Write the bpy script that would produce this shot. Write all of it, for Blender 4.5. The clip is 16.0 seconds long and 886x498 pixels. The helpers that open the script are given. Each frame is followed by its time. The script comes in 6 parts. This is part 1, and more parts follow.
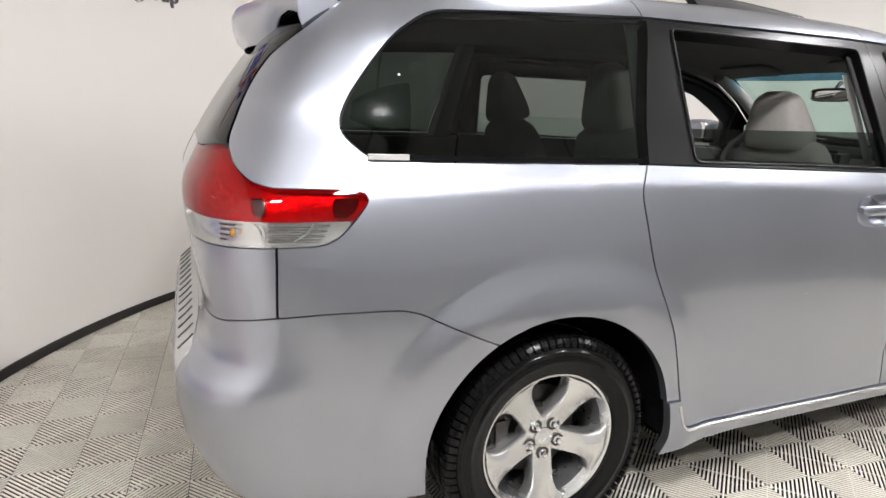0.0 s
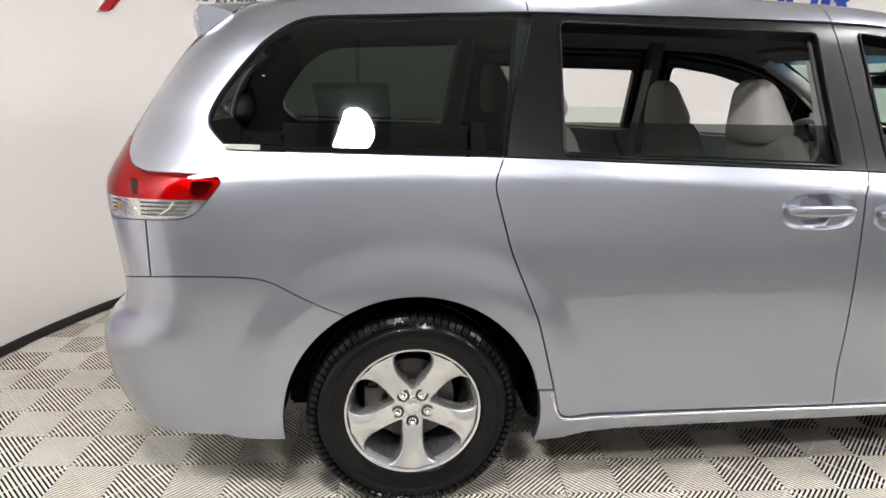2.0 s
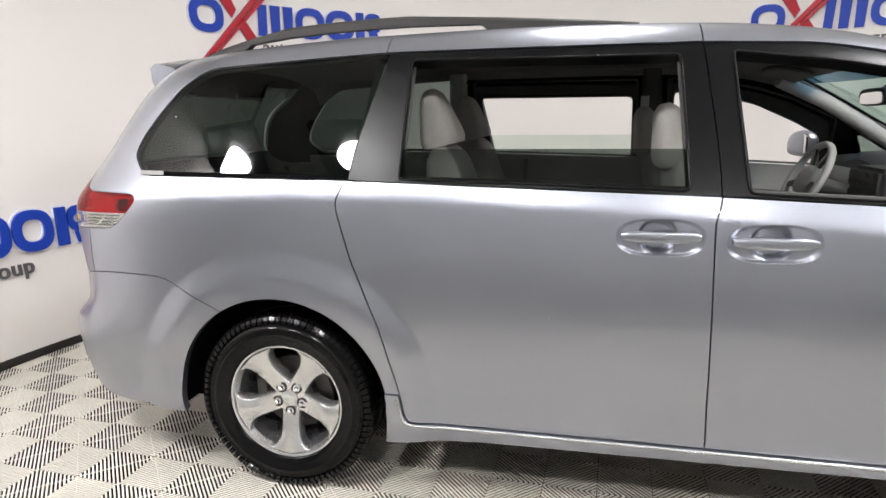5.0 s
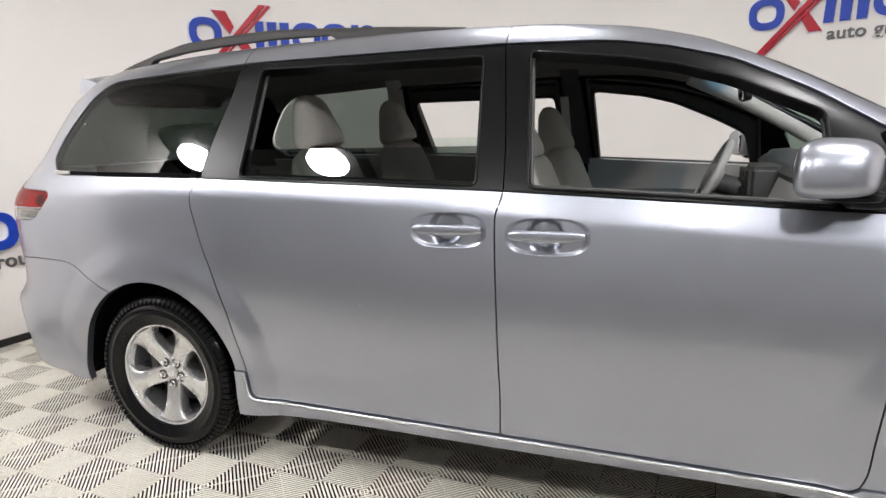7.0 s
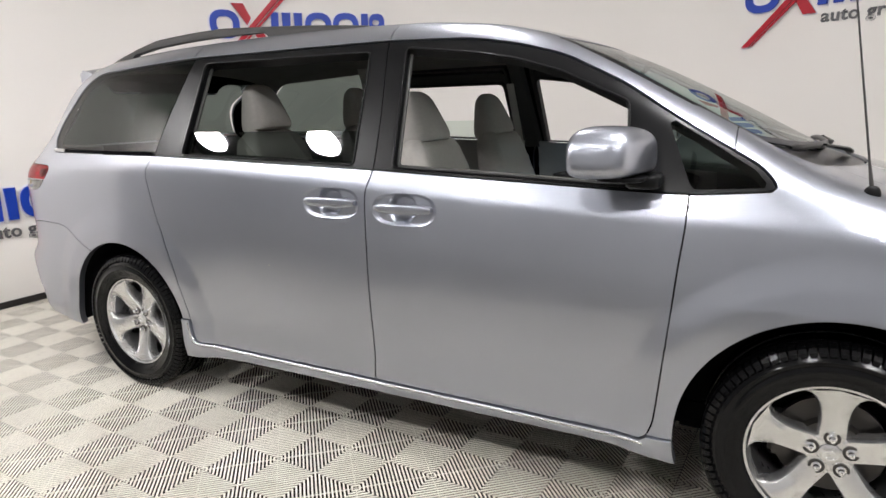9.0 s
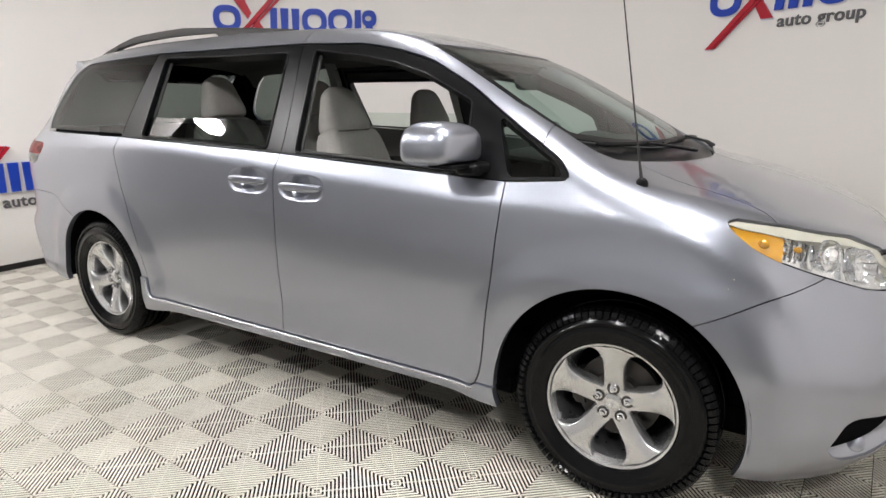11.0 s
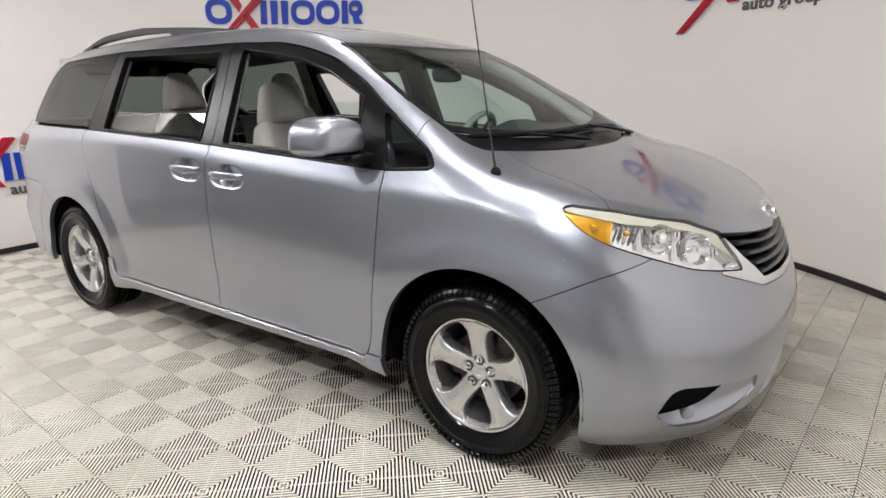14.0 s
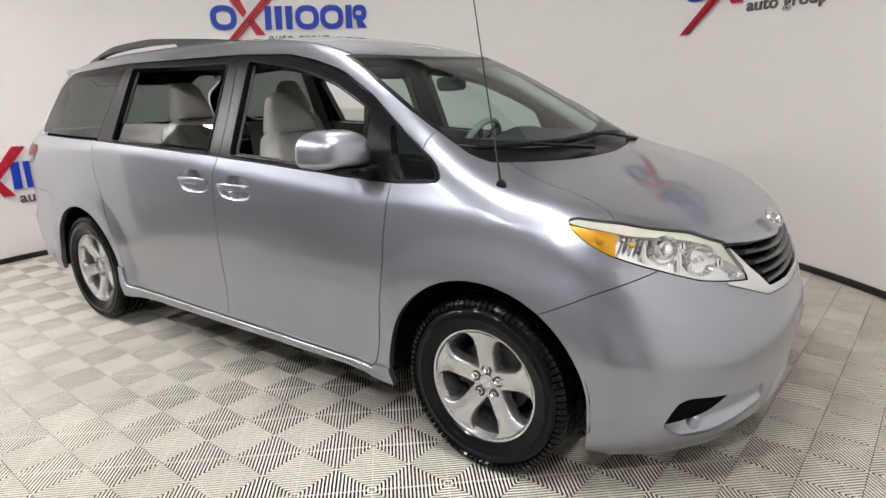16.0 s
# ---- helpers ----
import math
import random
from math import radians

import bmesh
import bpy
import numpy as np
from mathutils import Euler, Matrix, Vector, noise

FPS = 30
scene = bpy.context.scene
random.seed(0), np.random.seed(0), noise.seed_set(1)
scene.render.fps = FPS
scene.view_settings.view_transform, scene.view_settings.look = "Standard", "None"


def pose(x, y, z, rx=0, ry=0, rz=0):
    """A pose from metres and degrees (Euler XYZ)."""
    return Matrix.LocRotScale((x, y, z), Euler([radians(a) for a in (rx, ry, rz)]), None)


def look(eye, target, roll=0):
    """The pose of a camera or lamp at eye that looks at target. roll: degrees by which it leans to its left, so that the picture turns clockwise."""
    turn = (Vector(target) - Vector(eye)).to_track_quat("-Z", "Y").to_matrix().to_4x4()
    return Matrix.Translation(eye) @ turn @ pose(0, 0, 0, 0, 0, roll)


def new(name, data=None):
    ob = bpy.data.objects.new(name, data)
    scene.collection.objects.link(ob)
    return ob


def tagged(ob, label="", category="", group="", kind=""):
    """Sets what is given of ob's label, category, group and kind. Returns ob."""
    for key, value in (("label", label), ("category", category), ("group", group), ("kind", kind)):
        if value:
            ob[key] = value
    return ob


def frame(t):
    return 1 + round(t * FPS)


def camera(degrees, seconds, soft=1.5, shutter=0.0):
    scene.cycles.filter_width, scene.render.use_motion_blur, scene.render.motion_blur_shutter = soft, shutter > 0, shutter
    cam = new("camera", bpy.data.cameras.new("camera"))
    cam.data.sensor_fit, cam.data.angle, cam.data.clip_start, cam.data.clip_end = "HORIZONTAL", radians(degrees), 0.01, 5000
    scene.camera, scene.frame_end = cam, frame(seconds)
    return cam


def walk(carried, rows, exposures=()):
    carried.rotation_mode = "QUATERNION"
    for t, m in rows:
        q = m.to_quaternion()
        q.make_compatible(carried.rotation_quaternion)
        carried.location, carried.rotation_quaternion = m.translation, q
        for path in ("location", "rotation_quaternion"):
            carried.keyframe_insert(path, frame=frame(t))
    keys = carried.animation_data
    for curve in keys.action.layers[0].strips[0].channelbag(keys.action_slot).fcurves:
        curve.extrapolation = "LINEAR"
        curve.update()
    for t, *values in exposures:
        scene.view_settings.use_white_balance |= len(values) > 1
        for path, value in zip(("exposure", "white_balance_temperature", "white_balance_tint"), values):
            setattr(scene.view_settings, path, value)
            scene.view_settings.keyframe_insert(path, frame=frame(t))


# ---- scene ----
cam = camera(71.9, 16.0)
METRES, EYE, TILT, LEAN, TURN = 8.0, 1.5, 0.0, 0.0, 0.0
PATH = [
    (0, (-0.963, -2.358, 1.342), (-0.214, -0.561, 0.883), 1.7),
    (0.5, (-0.801, -2.525, 1.361), (-0.167, -0.687, 0.891), 1.9),
    (1, (-0.564, -2.6, 1.371), (-0.095, -0.718, 0.885), 1.6),
    (1.5, (-0.286, -2.649, 1.373), (0.019, -0.732, 0.889), 1.6),
    (2, (-0.126, -2.754, 1.396), (0.102, -0.836, 0.879), 1.0),
    (2.5, (0.061, -2.836, 1.418), (0.185, -0.912, 0.887), 0.3),
    (3, (0.36, -2.803, 1.395), (0.309, -0.867, 0.892), -0.2),
    (3.5, (0.509, -2.832, 1.401), (0.366, -0.895, 0.925), -0.7),
    (6, (1.546, -2.939, 1.36), (0.98, -1.061, 0.97), -1.0),
    (6.5, (1.806, -2.865, 1.343), (1.178, -1.005, 0.959), -1.4),
    (7, (2.015, -2.818, 1.349), (1.312, -0.986, 0.962), -1.8),
    (7.5, (2.206, -2.894, 1.35), (1.454, -1.086, 0.943), -2.1),
    (8, (2.404, -2.894, 1.363), (1.596, -1.116, 0.934), -2.2),
    (8.5, (2.642, -2.795, 1.348), (1.762, -1.051, 0.92), -1.9),
    (9, (2.804, -2.826, 1.351), (1.885, -1.104, 0.912), -1.7),
    (11.5, (3.764, -2.854, 1.363), (2.696, -1.229, 0.897), -0.7),
    (12, (3.955, -2.775, 1.361), (2.85, -1.175, 0.896), -1.6),
    (12.5, (4.112, -2.706, 1.371), (2.98, -1.127, 0.896), -2.0),
    (13, (4.152, -2.689, 1.383), (3.016, -1.121, 0.884), -2.2),
    (13.5, (4.165, -2.692, 1.389), (3.035, -1.124, 0.877), -1.6),
    (14, (4.17, -2.7, 1.407), (3.038, -1.135, 0.888), -1.1),
    (14.5, (4.168, -2.709, 1.423), (3.037, -1.146, 0.896), -1.3),
    (15, (4.171, -2.708, 1.436), (3.039, -1.144, 0.912), -1.5),
    (15.5, (4.169, -2.708, 1.45), (3.034, -1.146, 0.929), -1.6),
    (16, (4.171, -2.705, 1.462), (3.025, -1.152, 0.937), -1.8),
]
walk(cam, [(t, look(eye, target, roll)) for t, eye, target, roll in PATH], ((0, 0.32), (3.5, 0.33), (6, 0.22), (9, 0.11), (11.5, -0.03), (16, -0.06)))

# ---- light ----
world = bpy.data.worlds.new("world")
scene.world = world
world.use_nodes = True
world.node_tree.nodes["Background"].inputs[0].default_value = (0.6, 0.6, 0.62, 1)
world.node_tree.nodes["Background"].inputs[1].default_value = 0.02
scene.view_settings.exposure = 0.0

# ---- materials ----
def material(name, color, rough=0.5, metal=0.0, coat=0.0, vary=0.06, scale=12.0, bump=0.0, bump_scale=200.0, spec=0.5):
    m = bpy.data.materials.new(name)
    m.use_nodes = True
    nt = m.node_tree
    b = nt.nodes["Principled BSDF"]
    b.inputs["Base Color"].default_value = (*color, 1)
    b.inputs["Roughness"].default_value = rough
    b.inputs["Metallic"].default_value = metal
    b.inputs["Coat Weight"].default_value = coat
    b.inputs["Coat Roughness"].default_value = 0.03
    b.inputs["Specular IOR Level"].default_value = spec
    tc = nt.nodes.new("ShaderNodeTexCoord")
    if vary > 0:
        n = nt.nodes.new("ShaderNodeTexNoise")
        n.inputs["Scale"].default_value = scale
        n.inputs["Detail"].default_value = 6
        nt.links.new(tc.outputs["Object"], n.inputs["Vector"])
        mix = nt.nodes.new("ShaderNodeMix")
        mix.data_type = "RGBA"
        mix.inputs["A"].default_value = (*[c * (1 - vary) for c in color], 1)
        mix.inputs["B"].default_value = (*[min(1, c * (1 + vary)) for c in color], 1)
        nt.links.new(n.outputs["Fac"], mix.inputs["Factor"])
        nt.links.new(mix.outputs["Result"], b.inputs["Base Color"])
        r = nt.nodes.new("ShaderNodeMapRange")
        r.inputs["To Min"].default_value = rough * 0.9
        r.inputs["To Max"].default_value = min(1, rough * 1.1)
        nt.links.new(n.outputs["Fac"], r.inputs["Value"])
        nt.links.new(r.outputs["Result"], b.inputs["Roughness"])
    if bump > 0:
        n2 = nt.nodes.new("ShaderNodeTexNoise")
        n2.inputs["Scale"].default_value = bump_scale
        n2.inputs["Detail"].default_value = 4
        nt.links.new(tc.outputs["Object"], n2.inputs["Vector"])
        bp = nt.nodes.new("ShaderNodeBump")
        bp.inputs["Strength"].default_value = bump
        bp.inputs["Distance"].default_value = 0.002
        nt.links.new(n2.outputs["Fac"], bp.inputs["Height"])
        nt.links.new(bp.outputs["Normal"], b.inputs["Normal"])
    return m


def glass(name, tint, rough=0.0, tinted_mirror=0.06):
    """A thin pane: tinted see-through with a glossy surface."""
    m = bpy.data.materials.new(name)
    m.use_nodes = True
    nt = m.node_tree
    nt.nodes.clear()
    out = nt.nodes.new("ShaderNodeOutputMaterial")
    tr = nt.nodes.new("ShaderNodeBsdfTransparent")
    tr.inputs[0].default_value = (*tint, 1)
    gl = nt.nodes.new("ShaderNodeBsdfGlossy")
    gl.inputs["Roughness"].default_value = rough
    lw = nt.nodes.new("ShaderNodeLayerWeight")
    lw.inputs[0].default_value = 0.5
    pw = nt.nodes.new("ShaderNodeMath")
    pw.operation = "POWER"
    pw.inputs[1].default_value = 5.0
    nt.links.new(lw.outputs["Facing"], pw.inputs[0])
    fr = nt.nodes.new("ShaderNodeMath")
    fr.operation = "MULTIPLY_ADD"
    fr.inputs[1].default_value = 0.85
    fr.inputs[2].default_value = tinted_mirror
    nt.links.new(pw.outputs[0], fr.inputs[0])
    mx = nt.nodes.new("ShaderNodeMixShader")
    nt.links.new(fr.outputs[0], mx.inputs[0])
    nt.links.new(tr.outputs[0], mx.inputs[1])
    nt.links.new(gl.outputs[0], mx.inputs[2])
    nt.links.new(mx.outputs[0], out.inputs[0])
    return m


def glow(name, color, strength):
    m = bpy.data.materials.new(name)
    m.use_nodes = True
    b = m.node_tree.nodes["Principled BSDF"]
    b.inputs["Base Color"].default_value = (*color, 1)
    b.inputs["Emission Color"].default_value = (*color, 1)
    b.inputs["Emission Strength"].default_value = strength
    return m


def matte(name, color):
    m = bpy.data.materials.new(name)
    m.use_nodes = True
    nt = m.node_tree
    nt.nodes.clear()
    out, d = nt.nodes.new("ShaderNodeOutputMaterial"), nt.nodes.new("ShaderNodeBsdfDiffuse")
    d.inputs[0].default_value = (*color, 1)
    nt.links.new(d.outputs[0], out.inputs[0])
    return m


PAINT = material("silver_paint", (0.372, 0.390, 0.442), 0.345, 0.95, 1.0, 0.02, 3.0)
BLACK = material("black_trim", (0.005, 0.005, 0.0055), 0.30, 0.0, 0.0, 0.1, 30, spec=0.17)
GAPS = matte("near_black_matte", (0.006, 0.006, 0.0065))
RUBBER = material("tyre_rubber", (0.0035, 0.0035, 0.004), 0.15, vary=0.3, scale=40, bump=0.08, bump_scale=60, spec=0.20)
ALLOY = material("alloy", (0.68, 0.68, 0.68), 0.26, 0.9, 0.0, 0.01, 20)
DARKMETAL = material("brake_metal", (0.08, 0.075, 0.07), 0.5, 0.8, vary=0.2)
WALL = material("white_wall_paint", (0.84, 0.805, 0.77), 0.55, vary=0.015, scale=1.2, bump=0.05, bump_scale=120)
BASEBLACK = material("black_skirting", (0.015, 0.013, 0.013), 0.4, vary=0.1)
TILE = material("pale_grey_plastic", (0.60, 0.565, 0.51), 0.42, vary=0.12, scale=9.0)


def worn_tiles(m):
    """Tone that differs from tile to tile, with brown scuffs that run across them."""
    nt = m.node_tree
    b = nt.nodes["Principled BSDF"]
    geo = nt.nodes.new("ShaderNodeNewGeometry")
    info = nt.nodes.new("ShaderNodeObjectInfo")
    big, fine = nt.nodes.new("ShaderNodeTexNoise"), nt.nodes.new("ShaderNodeTexNoise")
    for n, sc, det in ((big, 1.7, 7), (fine, 26.0, 5)):
        n.inputs["Scale"].default_value = sc
        n.inputs["Detail"].default_value = det
        n.inputs["Roughness"].default_value = 0.65
        nt.links.new(geo.outputs["Position"], n.inputs["Vector"])
    stain = nt.nodes.new("ShaderNodeMapRange")
    stain.inputs["From Min"].default_value, stain.inputs["From Max"].default_value = 0.48, 0.72
    stain.inputs["To Max"].default_value = 0.55
    nt.links.new(big.outputs["Fac"], stain.inputs["Value"])
    scuff = nt.nodes.new("ShaderNodeMapRange")
    scuff.inputs["From Min"].default_value, scuff.inputs["From Max"].default_value = 0.52, 0.75
    scuff.inputs["To Max"].default_value = 0.35
    nt.links.new(fine.outputs["Fac"], scuff.inputs["Value"])
    tone = nt.nodes.new("ShaderNodeMapRange")
    tone.inputs["To Min"].default_value, tone.inputs["To Max"].default_value = 0.92, 1.06
    nt.links.new(info.outputs["Random"], tone.inputs["Value"])
    base = nt.nodes.new("ShaderNodeMix")
    base.data_type = "RGBA"
    base.inputs["A"].default_value = (0.78, 0.742, 0.655, 1)
    base.inputs["B"].default_value = (0.52, 0.47, 0.385, 1)
    nt.links.new(stain.outputs["Result"], base.inputs["Factor"])
    worn = nt.nodes.new("ShaderNodeMix")
    worn.data_type = "RGBA"
    worn.inputs["B"].default_value = (0.36, 0.33, 0.29, 1)
    nt.links.new(base.outputs["Result"], worn.inputs["A"])
    nt.links.new(scuff.outputs["Result"], worn.inputs["Factor"])
    scaled = nt.nodes.new("ShaderNodeVectorMath")
    scaled.operation = "SCALE"
    nt.links.new(worn.outputs["Result"], scaled.inputs[0])
    nt.links.new(tone.outputs["Result"], scaled.inputs["Scale"])
    nt.links.new(scaled.outputs["Vector"], b.inputs["Base Color"])


worn_tiles(TILE)
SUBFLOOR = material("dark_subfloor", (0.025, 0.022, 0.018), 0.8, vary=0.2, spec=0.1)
HALL = material("hall_grey", (0.60, 0.595, 0.585), 0.7, vary=0.08, scale=1.5)
CONCRETE = material("hall_concrete", (0.06, 0.059, 0.057), 0.6, vary=0.15, scale=2)
# rib sides below the top: shade painted in, with brown grime at the foot
RIBSHADE = material("rib_shade_plastic", (0.26, 0.232, 0.19), 0.6, vary=0.2, spec=0.2)
GRIMESHADE = material("grimy_shade_plastic", (0.03, 0.026, 0.02), 0.7, vary=0.2, spec=0.1)
SIGNBLUE = material("blue_acrylic", (0.012, 0.05, 0.40), 0.4, vary=0.08, scale=4, spec=0.25)
SIGNRED = material("red_acrylic", (0.42, 0.01, 0.025), 0.4, vary=0.08, scale=4, spec=0.25)
SIGNGREY = material("grey_acrylic", (0.10, 0.095, 0.10), 0.35)
SIGNWHITE = material("white_acrylic", (0.78, 0.76, 0.84), 0.3)
FABRIC = material("grey_seat_fabric", (0.46, 0.44, 0.41), 0.9, vary=0.1, scale=60, bump=0.6, bump_scale=500)
TRIMGREY = material("grey_trim_plastic", (0.40, 0.395, 0.38), 0.6, vary=0.06, scale=40, bump=0.2)
TRIMDARK = material("dark_trim_plastic", (0.045, 0.045, 0.045), 0.6, vary=0.1, scale=40, bump=0.3)
LINING = material("roof_lining", (0.17, 0.165, 0.155), 0.95, vary=0.08, scale=80, bump=0.4)
RAILGREY = material("dark_grey_rail", (0.035, 0.033, 0.032), 0.6, spec=0.35)
MIRROR = material("mirror_glass", (0.9, 0.9, 0.9), 0.02, 1.0, vary=0)
AMBERIN = material("amber_reflector", (0.85, 0.36, 0.02), 0.22, 0.4, 0.6, 0.45, 45, bump=0.8, bump_scale=70)
CEIL = material("pale_ceiling", (0.82, 0.815, 0.80), 0.8, vary=0.03)
PLATE = material("black_panel", (0.012, 0.012, 0.012), 0.5, vary=0.05)
LAMP = glow("lamp_white", (1.0, 0.988, 0.995), 156.0)
OVERHEADFILL = glow("overhead_fill_white", (1.0, 0.988, 0.995), 110.0)
CLEAR = glass("clear_glass", (0.80, 0.88, 0.83))
TINT = glass("dark_tint_glass", (0.17, 0.20, 0.185), 0.0, 0.045)
VENT = glass("dim_vent_glass", (0.26, 0.33, 0.30), 0.0, 0.05)
SHADE = glass("blue_shade_band", (0.14, 0.30, 0.46))
WSHIELD = glass("windscreen_glass", (0.50, 0.665, 0.605))
SMOKE = glass("privacy_glass", (0.22, 0.25, 0.235))
LENS = glass("lamp_lens", (0.95, 0.96, 0.96))
CHROME = material("chrome", (0.85, 0.86, 0.88), 0.07, 1.0, vary=0.02)
LAMPCHROME = material("reflector", (0.94, 0.94, 0.95), 0.09, 0.93, vary=0.06, scale=30, bump=0.35, bump_scale=40)
GRILLE = material("grille_dark", (0.055, 0.055, 0.06), 0.26, 0.6)
FACETS = material("faceted_reflector", (0.80, 0.80, 0.80), 0.22, 0.55, vary=0.3, scale=50, bump=1.0, bump_scale=90)
REDLENS = glass("red_lens", (0.60, 0.007, 0.020), 0.0, 0.035)
SEALGREY = material("grey_seal", (0.055, 0.054, 0.052), 0.6, vary=0.1, scale=40)
CREAM = material("cream_plastic", (0.52, 0.50, 0.42), 0.5, vary=0.06, scale=30)
SHADEDALLOY = material("shaded_alloy", (0.34, 0.34, 0.35), 0.28, 0.85, vary=0.1, scale=40)
BEADS = material("reflector_bead", (0.95, 0.85, 0.7), 0.1, 0.6, vary=0)
WHITELENS = glass("clear_lens", (0.93, 0.93, 0.92))


# ---- helpers of this scene ----
def part(name, bm, mat, parent=None, label=""):
    me = bpy.data.meshes.new(name)
    bm.to_mesh(me)
    bm.free()
    me.materials.append(mat)
    ob = new(name, me)
    if parent is not None:
        ob.parent = parent
    if label:
        ob["label"] = label
    return ob


def smooth(ob, angle=35):
    me = ob.data
    me.polygons.foreach_set("use_smooth", [True] * len(me.polygons))
    me.set_sharp_from_angle(angle=radians(angle))
    return ob


def empty(name, loc=(0, 0, 0)):
    ob = new(name)
    ob.location = loc
    return ob


def box(bm, lo, hi, m=None):
    vs = [bm.verts.new((x, y, z)) for z in (lo[2], hi[2]) for y in (lo[1], hi[1]) for x in (lo[0], hi[0])]
    if m is not None:
        for v in vs:
            v.co = m @ v.co
    for f in ((0, 2, 3, 1), (4, 5, 7, 6), (0, 1, 5, 4), (2, 6, 7, 3), (0, 4, 6, 2), (1, 3, 7, 5)):
        bm.faces.new([vs[i] for i in f])
    return vs


def thicken(bm, depth):
    """Give a sheet its thickness."""
    bmesh.ops.recalc_face_normals(bm, faces=bm.faces)
    bm.normal_update()
    bmesh.ops.solidify(bm, geom=bm.faces[:], thickness=depth)
    bmesh.ops.recalc_face_normals(bm, faces=bm.faces)


def lathe(bm, profile, steps, axis="y", centre=(0, 0, 0), closed=False):
    """profile: (along the axis, radius)."""
    rings = []
    for k in range(steps):
        a = 2 * math.pi * k / steps
        ring = []
        for d, r in profile:
            p = {"y": (r * math.cos(a), d, r * math.sin(a)), "z": (r * math.cos(a), r * math.sin(a), d), "x": (d, r * math.cos(a), r * math.sin(a))}[axis]
            ring.append(bm.verts.new((p[0] + centre[0], p[1] + centre[1], p[2] + centre[2])))
        rings.append(ring)
    n = len(profile)
    for k in range(steps):
        a, b = rings[k], rings[(k + 1) % steps]
        for i in range(n if closed else n - 1):
            j = (i + 1) % n
            bm.faces.new((a[i], a[j], b[j], b[i]))
    bmesh.ops.recalc_face_normals(bm, faces=bm.faces)


def curve(*knots):
    """A smooth function through (x, y) knots: a monotone cubic."""
    xs = np.array([k[0] for k in knots], float)
    ys = np.array([k[1] for k in knots], float)
    h = np.diff(xs)
    d = np.diff(ys) / h
    m = np.zeros(len(xs))
    m[0], m[-1] = d[0], d[-1]
    for i in range(1, len(xs) - 1):
        if d[i - 1] * d[i] > 0:
            w1, w2 = 2 * h[i] + h[i - 1], h[i] + 2 * h[i - 1]
            m[i] = (w1 + w2) / (w1 / d[i - 1] + w2 / d[i])

    def value(x):
        x = np.clip(np.asarray(x, float), xs[0], xs[-1])
        i = np.clip(np.searchsorted(xs, x) - 1, 0, len(h) - 1)
        t = (x - xs[i]) / h[i]
        return ((1 + 2 * t) * (1 - t) ** 2 * ys[i] + t * (1 - t) ** 2 * h[i] * m[i] + t * t * (3 - 2 * t) * ys[i + 1] + t * t * (t - 1) * h[i] * m[i + 1])

    return value


# ---- the room: a round booth, open towards a plain hall ----
CX, CY, RAD = 1.585, -0.607, 3.77
LEAN_OUT = 0.06
HIGH = 4.0
AZ0, AZ1 = -20.0, 205.4


def arc_wall(bm, z0, z1, inner, outer, az0, az1, steps=140):
    """An upright curved slab; inner and outer are set off from the wall's face."""
    rows = []
    for k in range(steps + 1):
        a = radians(az0 + (az1 - az0) * k / steps)
        row = []
        for z, off in ((z0, inner), (z1, inner), (z1, outer), (z0, outer)):
            r = RAD + LEAN_OUT * z + off
            row.append(bm.verts.new((CX + r * math.cos(a), CY + r * math.sin(a), z)))
        rows.append(row)
    for p, q in zip(rows, rows[1:]):
        for i in range(4):
            j = (i + 1) % 4
            bm.faces.new((p[i], p[j], q[j], q[i]))
    bm.faces.new(rows[0])
    bm.faces.new(rows[-1][::-1])
    bmesh.ops.recalc_face_normals(bm, faces=bm.faces)


bm = bmesh.new()
arc_wall(bm, 0.0, 3.6, 0.0, 0.12, AZ0, AZ1)
tagged(smooth(part("wall_round", bm, WALL)), "curved off-white painted wall round the booth", "wall", kind="structure")
bm = bmesh.new()
arc_wall(bm, 0.004, 0.052, -0.014, -0.002, AZ0, AZ1)
tagged(smooth(part("baseboard", bm, BASEBLACK)), "black skirting strip along the curved wall", "baseboard", kind="structure")
HX0, HX1, HY0, HY1 = -5.0, 8.0, -6.2, 5.0
for name, lo, hi in (("wall_north", (HX0, HY1, -0.06), (HX1, HY1 + 0.2, HIGH)), ("wall_south", (HX0, HY0 - 0.2, -0.06), (HX1, HY0, HIGH)), ("wall_east", (HX1, HY0, -0.06), (HX1 + 0.2, HY1, HIGH)), ("wall_west", (HX0 - 0.2, HY0, -0.06), (HX0, HY1, HIGH))):
    bm = bmesh.new()
    box(bm, lo, hi)
    tagged(part(name, bm, HALL), "plain pale grey wall of the hall", "wall", kind="structure")
bm = bmesh.new()
box(bm, (HX0, HY0, HIGH), (HX1, HY1, HIGH + 0.15))
tagged(part("ceiling", bm, CEIL), "plain pale flat ceiling of the hall", "ceiling", kind="structure")


